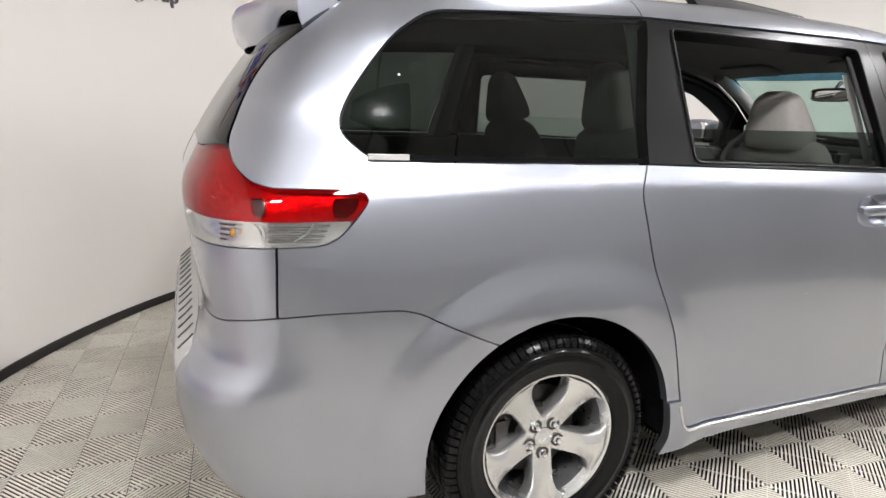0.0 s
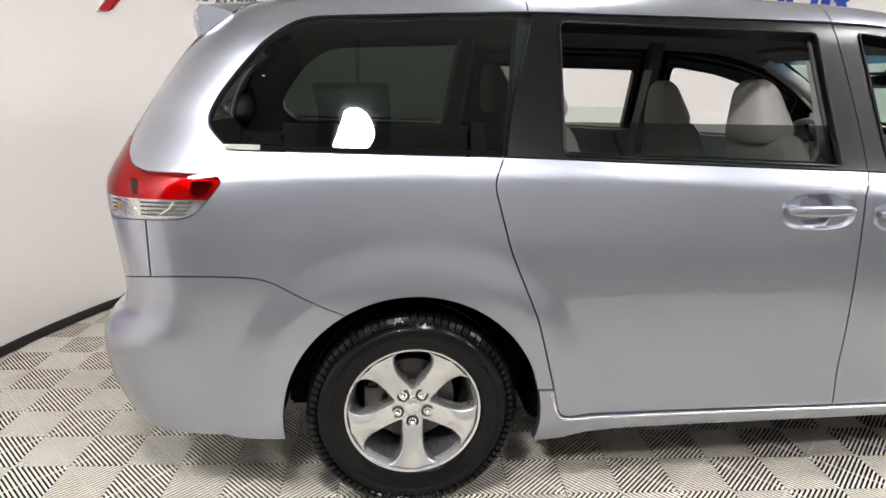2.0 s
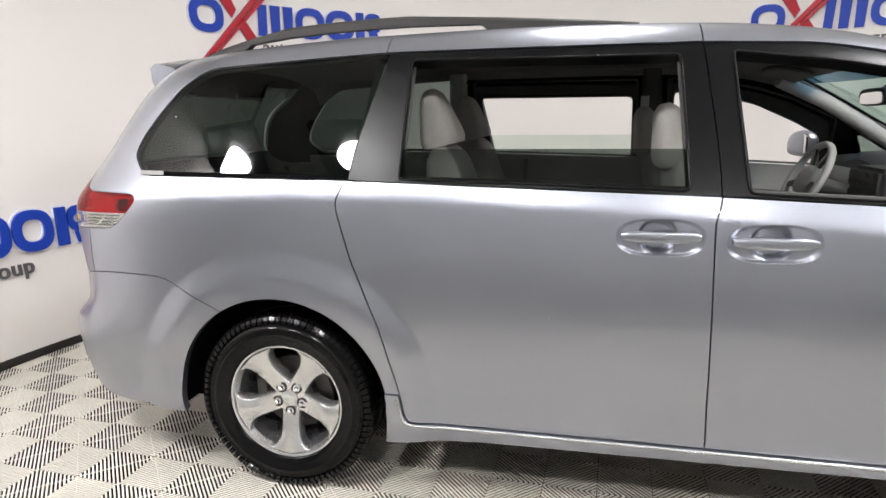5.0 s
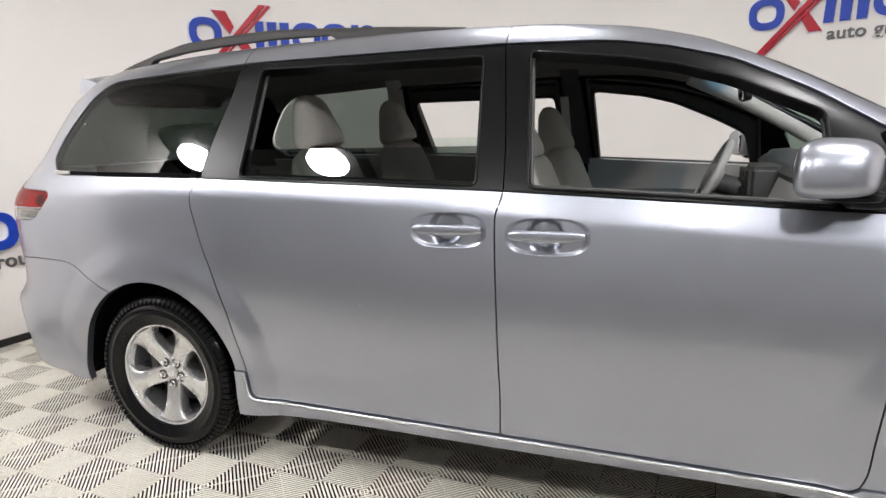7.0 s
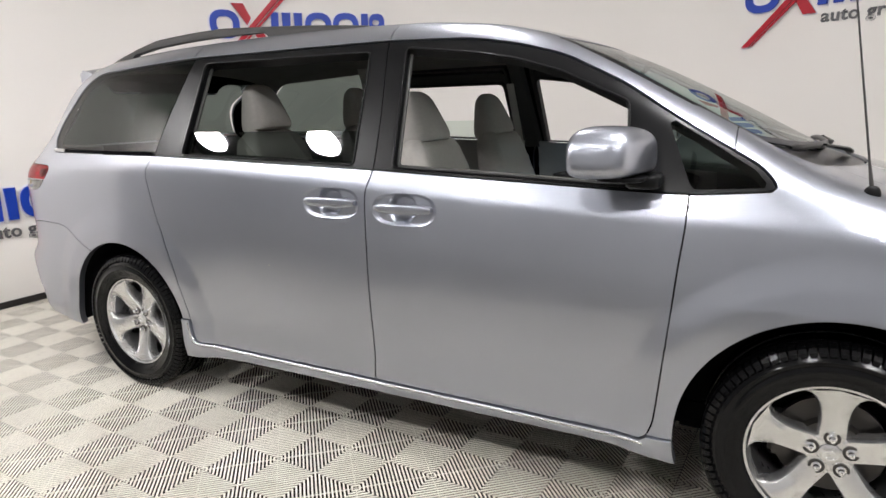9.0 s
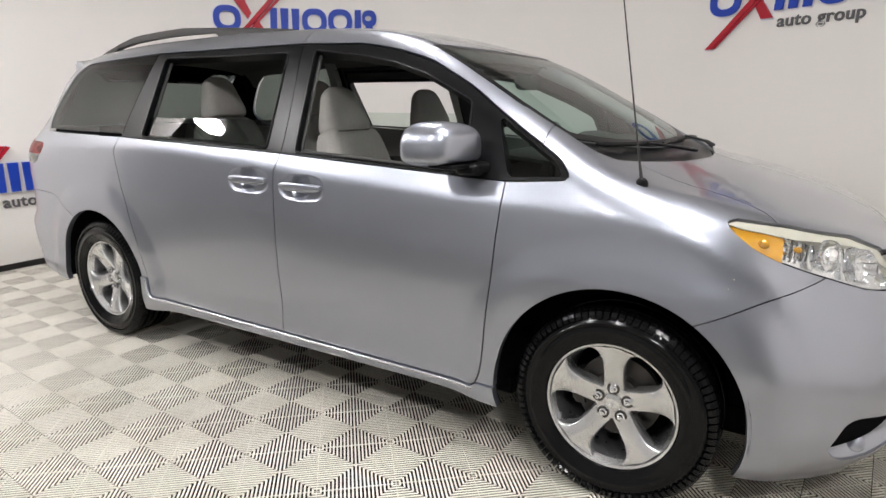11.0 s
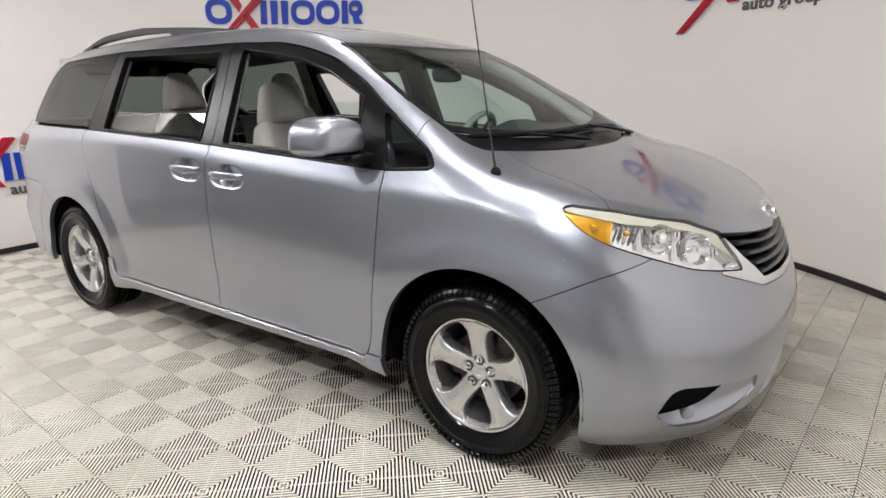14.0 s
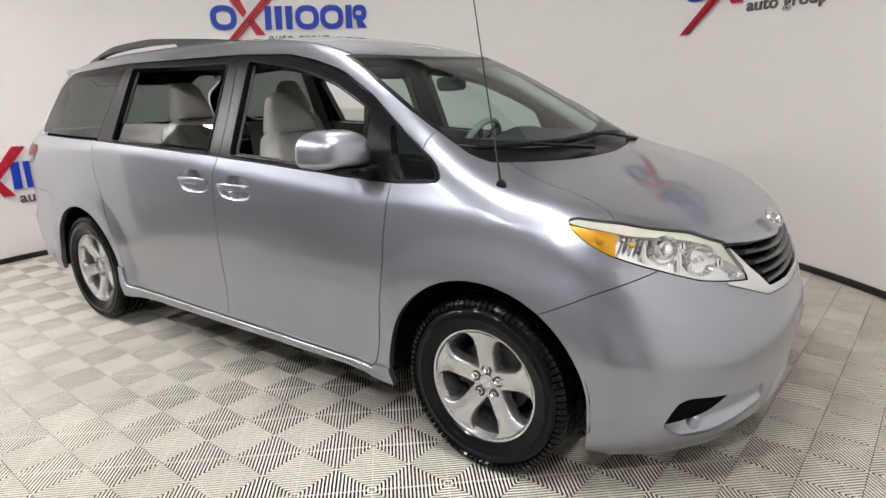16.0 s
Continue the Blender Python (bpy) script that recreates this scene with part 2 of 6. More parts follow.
def ceiling_lamp(x, y, z, turn=0.0, r=0.18, deep=0.03, bulb=LAMP):
    ob = empty("ceiling_lamp", (x, y, z))
    ob.rotation_euler = (0, 0, radians(turn))
    tagged(ob, "round white lamp in a square black hanging panel, six of eight added", "lamp", "hanging lamps")
    bm = bmesh.new()
    box(bm, (-0.33, -0.33, -0.03), (0.33, 0.33, 0.03))
    part("panel", bm, PLATE, ob)
    bm = bmesh.new()
    lathe(bm, [(-0.03 - deep, 0.001), (-0.03 - deep, r - 0.01), (-0.02 - deep, r), (-0.032, r), (-0.032, 0.001)], 48, "z", (0, 0, 0), True)
    part("diffuser", bm, bulb, ob, "glowing white round diffuser")
    bm = bmesh.new()
    lathe(bm, [(0.03, 0.02), (HIGH - z, 0.02)], 12, "z")
    part("drop_rod", bm, PLATE, ob)
    return ob


# the first two are known from reflections; the other six are added fill
for spot in ((-0.48, -2.5, 2.95, 0), (-1.72, -2.38, 2.88, 0), (4.4, -3.4, 3.05, 0), (3.85, -1.65, 3.0, 30, 0.14), (0.75, -3.55, 3.05, 0, 0.135), (2.3, -3.55, 3.05, 0, 0.125), (2.95, -1.2, 3.1, 0, 0.16), (1.2, 0.3, 3.65, 0, 0.17, 0.10, OVERHEADFILL)):
    ceiling_lamp(*spot)

# ---- signs on the curved wall: plain shapes ----

def wall_point(az, z, off=0.0):
    r = RAD + LEAN_OUT * z - off
    return (CX + r * math.cos(az), CY + r * math.sin(az), z)


def sign(az_left, z0):
    """A sign of plain rings, bars and crossing strokes; u runs along the wall from its left end, v up from the foot of the shapes."""
    ob = empty("wall_sign", wall_point(radians(az_left) - 0.82 / 3.9, z0 + 0.1, 0.0))
    tagged(ob, "blue and red raised shapes on the white wall", "wall sign", "wall signs")
    base = ob.location.copy()

    def place(u, v, off):
        p = wall_point(radians(az_left) - u / 3.9, z0 + v, off)
        return (p[0] - base.x, p[1] - base.y, p[2] - base.z)

    def slab(name, outline, mat, back, front, hole=None, label=""):
        bm = bmesh.new()
        n = len(outline)
        loops = [[bm.verts.new(place(u, v, d)) for u, v in outline] for d in (back, front)]
        for i in range(n):
            j = (i + 1) % n
            bm.faces.new((loops[0][i], loops[0][j], loops[1][j], loops[1][i]))
        if hole:
            inner = [[bm.verts.new(place(u, v, d)) for u, v in hole] for d in (back, front)]
            for i in range(n):
                j = (i + 1) % n
                bm.faces.new((inner[0][j], inner[0][i], inner[1][i], inner[1][j]))
                bm.faces.new((loops[1][i], loops[1][j], inner[1][j], inner[1][i]))
        else:
            bm.faces.new(loops[1])
        bmesh.ops.recalc_face_normals(bm, faces=bm.faces)
        return part(name, bm, mat, ob, label)

    def oval(cu, cv, a, b, n=40, e=2.5):
        out = []
        for k in range(n):
            t = 2 * math.pi * k / n
            c, s = math.cos(t), math.sin(t)
            out.append((cu + a * math.copysign(abs(c) ** (2 / e), c), cv + b * math.copysign(abs(s) ** (2 / e), s)))
        return out

    def ring(u0, u1):
        cu, a = (u0 + u1) / 2, (u1 - u0) / 2
        slab("ring", oval(cu, 0.12, a, 0.125), SIGNBLUE, 0.012, 0.03, oval(cu, 0.12, a * 0.56, 0.068), "blue ring")
        slab("backing", oval(cu, 0.12, a + 0.010, 0.135), SIGNWHITE, 0.0, 0.012, oval(cu, 0.12, a * 0.5, 0.06))

    def stroke(points, mat, name, label=""):
        cu, cv = sum(p[0] for p in points) / len(points), sum(p[1] for p in points) / len(points)
        slab(name, points, mat, 0.012, 0.031, None, label)
        wide = []
        for u, v in points:
            d = math.hypot(u - cu, v - cv)
            wide.append((u + (u - cu) / d * 0.012, v + (v - cv) / d * 0.012))
        slab("backing", wide, SIGNWHITE, 0.0, 0.0115)

    ring(0.0, 0.265)
    # the long red stroke, in two halves with a pale line between, and the short one
    stroke([(0.0, -0.27), (0.055, -0.27), (0.665, 0.376), (0.60, 0.376)], SIGNRED, "stroke", "red stroke")
    stroke([(0.065, -0.27), (0.085, -0.262), (0.705, 0.365), (0.676, 0.376)], SIGNRED, "stroke", "red stroke")
    stroke([(0.205, 0.307), (0.312, 0.307), (0.372, 0.18), (0.335, 0.118)], SIGNRED, "stroke", "red stroke")
    stroke([(0.375, 0.075), (0.428, 0.117), (0.545, -0.055), (0.45, -0.055)], SIGNRED, "stroke", "red stroke")
    for u0, u1, lean in ((0.548, 0.628, 0.012), (0.660, 0.740, 0.0), (0.772, 0.850, -0.0)):
        stroke([(u0, 0.0), (u1 - 0.012, 0.0), (u1, 0.238), (u0 + lean, 0.238)], SIGNBLUE, "bar", "blue bar")
    ring(0.873, 1.127)
    ring(1.140, 1.392)
    stroke([(1.412, 0.0), (1.485, 0.0), (1.485, 0.238), (1.420, 0.238)], SIGNBLUE, "bar", "blue bar")
    slab("block", oval(1.570, 0.155, 0.075, 0.083), SIGNBLUE, 0.012, 0.03, oval(1.560, 0.155, 0.032, 0.026), "blue rounded block")
    stroke([(1.545, 0.0), (1.640, 0.0), (1.600, 0.075), (1.530, 0.075)], SIGNBLUE, "bar", "blue bar")
    # the small dark line of words, bent to the wall
    words = bpy.data.curves.new("words", "FONT")
    words.body, words.size, words.offset, words.extrude, words.space_character = "auto group", 0.132, 0.0022, 0.006, 1.06
    holder = bpy.data.objects.new("words", words)
    scene.collection.objects.link(holder)
    me = bpy.data.meshes.new_from_object(holder.evaluated_get(bpy.context.evaluated_depsgraph_get()))
    bpy.data.objects.remove(holder)
    bpy.data.curves.remove(words)
    wide = max(v.co.x for v in me.vertices)
    for v in me.vertices:
        v.co = place(0.578 + v.co.x * 0.66 / wide, -0.128 + v.co.y, 0.008 + v.co.z)
    # each letter is a piece of its own
    bm = bmesh.new()
    bm.from_mesh(me)
    bpy.data.meshes.remove(me)
    bmesh.ops.remove_doubles(bm, verts=bm.verts, dist=1e-5)
    left_over = set(bm.verts)
    while left_over:
        reach, island = [left_over.pop()], []
        while reach:
            v = reach.pop()
            island.append(v)
            for e in v.link_edges:
                w = e.other_vert(v)
                if w in left_over:
                    left_over.remove(w)
                    reach.append(w)
        one = bmesh.new()
        at = {v: one.verts.new(v.co) for v in island}
        for f in {f for v in island for f in v.link_faces}:
            one.faces.new([at[v] for v in f.verts])
        bmesh.ops.recalc_face_normals(one, faces=one.faces)
        part("letter", one, SIGNGREY, ob, "small dark grey raised letter")
    bm.free()
    return ob


for az_left, z0 in ((149.4, 2.07), (75.8, 2.07), (187.4, 0.65)):
    sign(az_left, z0)

# ---- the minivan's body: one smooth form, cut into panels ----
BELT = curve((-1.1, 1.21), (-0.5, 1.20), (0.3, 1.187), (1.48, 1.147), (2.4, 1.10), (2.65, 1.092), (2.85, 1.118), (3.05, 1.12))
CREASE = curve((-1.1, 1.10), (-0.4, 1.12), (0.27, 1.125), (1.13, 1.095), (1.84, 1.045), (2.5, 1.008), (3.0, 0.995), (3.166, 0.968), (3.285, 0.925), (3.394, 0.868), (3.496, 0.812), (3.563, 0.766), (3.62, 0.715), (4.0, 0.55))
LOWER = curve((0.0, 0.83), (0.15, 0.895), (0.22, 0.935), (0.27, 0.952), (0.305, 0.962), (0.34, 0.966), (0.45, 0.960), (0.6, 0.967), (0.75, 0.969), (0.95, 0.965), (1.2, 0.96))
UPPER = curve((-0.6, 0.968), (-0.35, 0.9685), (-0.2, 0.965), (-0.08, 0.9585), (-0.008, 0.9515), (0.008, 0.9475), (0.06, 0.9265), (0.15, 0.893), (0.4, 0.80))
FRONT = curve((0.0, 3.80), (0.18, 3.885), (0.25, 3.93), (0.38, 3.965), (0.52, 3.955), (0.65, 3.922), (0.75, 3.89), (0.85, 3.862), (1.0, 3.85), (1.8, 3.7))
REAR = curve((0.0, -0.8), (0.25, -0.93), (0.33, -0.99), (0.45, -1.04), (0.55, -1.05), (0.60, -1.048), (0.63, -1.036), (0.665, -1.0), (0.70, -0.972), (0.745, -0.962), (0.79, -0.96), (0.84, -0.965), (0.95, -0.98), (1.08, -0.99), (1.2, -0.945), (1.3, -0.89), (1.45, -0.79), (1.6, -0.675), (1.75, -0.54))
ROOF = curve((-1.2, 1.55), (-0.75, 1.64), (-0.5, 1.685), (-0.2, 1.715), (0.3, 1.742), (0.9, 1.750), (1.5, 1.736), (1.8, 1.702), (2.05, 1.643), (2.3, 1.548), (2.6, 1.40), (2.9, 1.235), (3.15, 1.085), (3.4, 0.93), (4.0, 0.5))
HOOD = curve((2.4, 1.18), (2.8, 1.155), (3.0, 1.135), (3.2, 1.105), (3.4, 1.055), (3.6, 0.992), (3.75, 0.925), (3.82, 0.885), (3.88, 0.835), (3.95, 0.75), (4.1, 0.5))
CROWN = curve((-1.2, 0.05), (1.5, 0.045), (2.1, 0.025), (2.6, 0.04), (3.2, 0.05))


def smax(a, b, k):
    h = np.clip(k - np.abs(a - b), 0, None) / k
    return np.maximum(a, b) + h * h * k * 0.25


def form(x, y, z):
    """Below zero inside the body."""
    y = np.abs(y)
    zb = BELT(x)
    over = 0.5 * (z - zb + np.sqrt((z - zb) ** 2 + 0.0009))
    nose = np.clip((x - 3.12) / 0.4, 0, 1)
    nose = nose * nose * (3 - 2 * nose)
    mixed = np.clip((z - 0.6 + 0.2 * nose) / 0.3, 0, 1)
    mixed = mixed * mixed * (3 - 2 * mixed)
    w = 0.022 * nose + (1 - mixed) * LOWER(z) + mixed * UPPER(np.minimum(z - over, 1.3) - CREASE(x)) - 0.462 * over
    for cx in (0.0, 3.03):
        r = np.hypot(x - cx, z - 0.35)
        q = np.clip((0.605 - r) / 0.115, 0, 1)
        w = w + 0.016 * q ** 1.5 * (2.5 - 1.5 * q) * np.clip((0.98 - z) / 0.2, 0, 1)
    up = np.clip((z - 1.02) / 0.30, 0, 1)
    up = up * up * (3 - 2 * up)
    back = np.clip(0.1 - x, 0, None) / 0.95
    w = w * (1 - (0.035 + 0.085 * up) * back ** 2)
    ar, nr = 0.62, 6.0
    tr = np.clip((REAR(z) + ar - x) / ar, 0, None)
    af, nf = 0.92, 2.5
    tf = np.clip((x - FRONT(z) + af) / af, 0, None)
    t, n = np.where(x < 1.5, tr, tf), np.where(x < 1.5, nr, nf)
    yn = y / w
    plan = w * (((yn ** n + t ** n + 1e-12) ** (1 / n)) - 1)
    ws = ROOF(x) - CROWN(x) * (y / 0.65) ** 2
    hood = HOOD(x) - 0.03 * (y / 0.8) ** 2
    top = (z - np.where(x < 2.3, ws, smax(ws, hood, 0.10))) * 0.85
    k = np.where(x < 2.6, 0.11, 0.09)
    return smax(plan, top, k)


def slope(x, y, z, e=0.0015):
    g = np.stack([form(x + e, y, z) - form(x - e, y, z), form(x, y + e, z) - form(x, y - e, z), form(x, y, z + e) - form(x, y, z - e)], -1)
    return g / np.maximum(np.linalg.norm(g, axis=-1, keepdims=True), 1e-9)


class Skin:
    """A mesh of the half body (its right side, y < 0) with a name for every face."""

    def __init__(self):
        xr, xf = -0.45, 3.25
        lon = [(xr, -a) for a in np.radians(np.linspace(90, 0, 62))[:-1]] + [(x, 0.0) for x in np.linspace(xr, xf, 190)] + [(xf, a) for a in np.radians(np.linspace(0, 90, 70))[1:]]
        phi = np.radians(np.linspace(-90, 90, 230))
        sx = np.array([p[0] for p in lon])[:, None] + 0 * phi
        psi = np.array([p[1] for p in lon])[:, None] + 0 * phi
        ph = phi[None, :] + 0 * sx
        sz = 0.95 - 0.23 * (sx - xr) / (xf - xr)
        dx, dy, dz = np.sin(psi), -np.cos(psi) * np.cos(ph), np.cos(psi) * np.sin(ph)
        lo, hi = np.zeros_like(sx), np.full_like(sx, 1.6)
        for _ in range(34):
            mid = (lo + hi) / 2
            out = form(sx + dx * mid, dy * mid, sz + dz * mid) > 0
            hi, lo = np.where(out, mid, hi), np.where(out, lo, mid)
        p = np.stack([sx + dx * lo, dy * lo, sz + dz * lo], -1)
        p[:, -1, 1] = 0
        p[0, :, 1] = 0
        p[-1, :, 1] = 0
        nrm = slope(p[..., 0], p[..., 1], p[..., 2])
        na, nb = sx.shape
        self.v = [tuple(a) for a in p.reshape(-1, 3)]
        self.n = [tuple(a) for a in nrm.reshape(-1, 3)]
        self.f = {"body": [(i * nb + j, (i + 1) * nb + j, (i + 1) * nb + j + 1, i * nb + j + 1) for i in range(na - 1) for j in range(nb - 1)]}

    def cut(self, name, g, inside, outside=None):
        """Split the faces of a name along g(x, y, z) = 0: inside where g < 0."""
        a = np.array(self.v)
        gv = list(g(a[:, 0], -a[:, 1], a[:, 2]) + 0.0)
        new_at, inn, out = {}, [], []
        for f in self.f.pop(name, []):
            s = [gv[i] for i in f]
            if max(s) <= 0:
                inn.append(f)
                continue
            if min(s) >= 0:
                out.append(f)
                continue
            pi, po = [], []
            for k, i in enumerate(f):
                j = f[(k + 1) % len(f)]
                gi, gj = gv[i], gv[j]
                if gi <= 0:
                    pi.append(i)
                if gi >= 0:
                    po.append(i)
                if gi * gj < 0:
                    key = (i, j) if i < j else (j, i)
                    if key not in new_at:
                        t = gi / (gi - gj)
                        p, q, m, o = self.v[i], self.v[j], self.n[i], self.n[j]
                        self.v.append(tuple(p[c] + t * (q[c] - p[c]) for c in range(3)))
                        nn = [m[c] + t * (o[c] - m[c]) for c in range(3)]
                        le = math.sqrt(sum(c * c for c in nn)) or 1
                        self.n.append(tuple(c / le for c in nn))
                        gv.append(0.0)
                        new_at[key] = len(self.v) - 1
                    pi.append(new_at[key])
                    po.append(new_at[key])
            if len(pi) > 2:
                inn.append(tuple(pi))
            if len(po) > 2:
                out.append(tuple(po))
        self.f.setdefault(inside, []).extend(inn)
        self.f.setdefault(outside or name, []).extend(out)

    def gap(self, name, g, inside, outside=None, wide=0.004):
        """The same with a groove between the two."""
        self.cut(name, lambda x, y, z: g(x, y, z) + wide / 2, inside, outside or name)
        self.cut(outside or name, lambda x, y, z: g(x, y, z) - wide / 2, "gone", outside or name)


def region(points):
    """A distance-like function, below zero inside a convex or star-shaped outline given in side view (x, z)."""
    pts = np.array(points, float)

    def g(x, y, z):
        best, inside = np.full(len(x), 1e9), np.zeros(len(x), bool)
        for i in range(len(pts)):
            p, q = pts[i], pts[(i + 1) % len(pts)]
            ex, ez = q - p
            t = np.clip(((x - p[0]) * ex + (z - p[1]) * ez) / (ex * ex + ez * ez), 0, 1)
            best = np.minimum(best, np.hypot(x - p[0] - t * ex, z - p[1] - t * ez))
            cross = ((p[1] > z) != (q[1] > z)) & (x < ex * (z - p[1]) / (ez if abs(ez) > 1e-9 else 1e-9) + p[0])
            inside ^= cross
        return np.where(inside, -best, best)

    return g


def rounded(points, r, steps=5):
    """An outline with its corners rounded."""
    out = []
    for i in range(len(points)):
        a, b, c = (Vector((*points[j % len(points)], 0)) for j in (i - 1, i, i + 1))
        k = min(r, (a - b).length * 0.45, (c - b).length * 0.45)
        p, q = b + (a - b).normalized() * k, b + (c - b).normalized() * k
        for s in range(steps + 1):
            t = s / steps
            w = (1 - t) ** 2 * p + 2 * t * (1 - t) * b + t * t * q
            out.append((w.x, w.y))
    return out


def line(*pts):
    """x as a function of z along a seam."""
    c = curve(*[(z, x) for x, z in sorted(pts, key=lambda p: p[1])])
    return lambda x, y, z: x - c(z)


def panel(skin, names, name, mat, parent, label="", both=False, left=False, lip=0.012, shift=0.0):
    """Link the faces of some names as one mesh, with edges turned inwards. both: across the middle; left: the mirrored side."""
    vs, fs, ns, middle = [], [], [], {}
    for side in ((1, -1) if both else (-1,) if left else (1,)):
        idx = {}
        faces = [f for n in names for f in skin.f.get(n, [])]
        edges = {}
        for f in faces:
            for k, i in enumerate(f):
                j = f[(k + 1) % len(f)]
                e = (min(i, j), max(i, j))
                edges[e] = None if e in edges else (i, j)

        def vert(i):
            if i not in idx and side == -1 and i in middle:
                idx[i] = middle[i]
            if i not in idx:
                p, n = skin.v[i], skin.n[i]
                if both and side == 1 and abs(p[1]) < 1e-6:
                    middle[i] = len(vs)
                idx[i] = len(vs)
                vs.append((p[0] + n[0] * shift, side * (p[1] + n[1] * shift), p[2] + n[2] * shift))
            return idx[i]

        for f in faces:
            g = f if side == 1 else f[::-1]
            fs.append(tuple(vert(i) for i in g))
            ns.append([(skin.n[i][0], side * skin.n[i][1], skin.n[i][2]) for i in g])
        if lip:
            for e in edges.values():
                if e is None:
                    continue
                (i, j) = e
                p, q, m, o = skin.v[i], skin.v[j], skin.n[i], skin.n[j]
                if both and abs(p[1]) < 1e-6 and abs(q[1]) < 1e-6:
                    continue
                k = len(vs)
                quad = [[p[c] + m[c] * shift for c in range(3)], [q[c] + o[c] * shift for c in range(3)], [q[c] + o[c] * (shift - lip) for c in range(3)], [p[c] + m[c] * (shift - lip) for c in range(3)]]
                u, w = Vector(quad[1]) - Vector(quad[0]), Vector(quad[3]) - Vector(quad[0])
                fn = w.cross(u)
                if fn.length < 1e-12:
                    continue
                fn.normalize()
                vs.extend((a[0], side * a[1], a[2]) for a in quad)
                fs.append((k + 1, k, k + 3, k + 2) if side == 1 else (k, k + 1, k + 2, k + 3))
                ns.append([(fn.x, side * fn.y, fn.z)] * 4)
    if not fs:
        return None
    me = bpy.data.meshes.new(name)
    me.from_pydata(vs, [], fs)
    me.polygons.foreach_set("use_smooth", [True] * len(fs))
    me.update()
    me.normals_split_custom_set([n for f in ns for n in f])
    me.materials.append(mat)
    ob = new(name, me)
    ob.parent = parent
    if label:
        ob["label"] = label
    return ob

van = empty("minivan", (0, 0, 0))
tagged(van, "silver metallic minivan with lowered side windows and alloy wheels", "minivan")
skin = Skin()
bottom = curve((-1.1, 0.33), (-0.8, 0.30), (-0.42, 0.285), (0.42, 0.245), (0.6, 0.262), (0.8, 0.272), (2.3, 0.272), (2.6, 0.25), (3.3, 0.22), (3.42, 0.185), (3.5, 0.165), (3.7, 0.158), (4.0, 0.155))
skin.cut("body", lambda x, y, z: bottom(x) - z, "body", "gone")
for cx, rr in ((0.0, 0.418), (3.03, 0.425)):
    skin.cut("body", lambda x, y, z: np.hypot(x - cx, z - 0.35) - rr, "gone", "body")


def both_of(*gs):
    return lambda x, y, z: np.maximum.reduce([g(x, y, z) for g in gs])


def front_view(points):
    """The same in front view (y, z)."""
    g = region(points)
    return lambda x, y, z: g(y, y, z)


# side windows and their black surround
SURROUND = rounded([(-0.548, 1.203), (0.28, 1.19), (1.48, 1.147), (2.4, 1.100), (2.62, 1.092), (2.845, 1.108), (2.80, 1.168), (2.527, 1.330), (2.384, 1.424), (2.166, 1.532), (1.98, 1.583), (1.80, 1.614), (1.45, 1.628), (0.384, 1.628), (-0.335, 1.594), (-0.441, 1.527), (-0.508, 1.452), (-0.556, 1.392), (-0.590, 1.343), (-0.609, 1.300), (-0.609, 1.268)], 0.05)
skin.gap("body", region(SURROUND), "surround", wide=0.006)
skin.gap("surround", line((0.278, 1.10), (0.285, 1.195), (0.39, 1.62), (0.41, 1.70)), "quarter_glass")
BLINE = line((1.492, 0.2), (1.492, 0.325), (1.484, 0.737), (1.478, 1.055), (1.497, 1.144), (1.452, 1.64), (1.44, 1.75))
skin.gap("surround", BLINE, "frame_slide", "frame_front")
OPEN_SLIDE = rounded([(0.462, 1.193), (0.474, 1.600), (1.384, 1.590), (1.408, 1.161)], 0.022)
OPEN_FRONT = rounded([(1.577, 1.153), (1.540, 1.596), (1.84, 1.558), (2.0, 1.528), (2.167, 1.476), (2.405, 1.366), (2.432, 1.108)], 0.02)
QUARTER_FRONT = rounded([(2.612, 1.106), (2.818, 1.118), (2.775, 1.168), (2.522, 1.322)], 0.02)
INNER_SLIDE = rounded([(0.590, 1.10), (0.512, 1.528), (1.362, 1.520), (1.385, 1.10)], 0.03)
INNER_FRONT = rounded([(1.606, 1.05), (1.578, 1.542), (1.84, 1.505), (2.0, 1.462), (2.2, 1.372), (2.345, 1.295), (2.405, 1.05)], 0.03)
skin.cut("frame_slide", region(OPEN_SLIDE), "hole_slide")
skin.cut("frame_front", region(OPEN_FRONT), "hole_front")
skin.cut("frame_front", region(QUARTER_FRONT), "quarter_front")
# windscreen, its black rim and the cowl
PILLAR = curve((2.0, 0.585), (2.111, 0.615), (2.441, 0.702), (2.715, 0.744), (2.853, 0.745), (2.93, 0.72), (3.0, 0.66), (3.2, 0.5))
COWL = lambda y: 3.13 - 0.37 * y * y
screen = both_of(lambda x, y, z: 2.19 - 0.2 * y * y - x, lambda x, y, z: x - COWL(y), lambda x, y, z: y - PILLAR(x), lambda x, y, z: 0.9 - z)
skin.gap("body", screen, "screen", wide=0.006)
skin.cut("screen", lambda x, y, z: COWL(y) - 0.13 - x, "cowl", "screen")
skin.cut("screen", both_of(lambda x, y, z: 2.225 - 0.2 * y * y - x, lambda x, y, z: x - COWL(y) + 0.17, lambda x, y, z: y - PILLAR(x) + 0.025), "windscreen", "screen_rim")
skin.cut("windscreen", lambda x, y, z: x - 2.315 + 0.2 * y * y, "shade", "windscreen")
skin.f["liner"] = list(skin.f["body"])
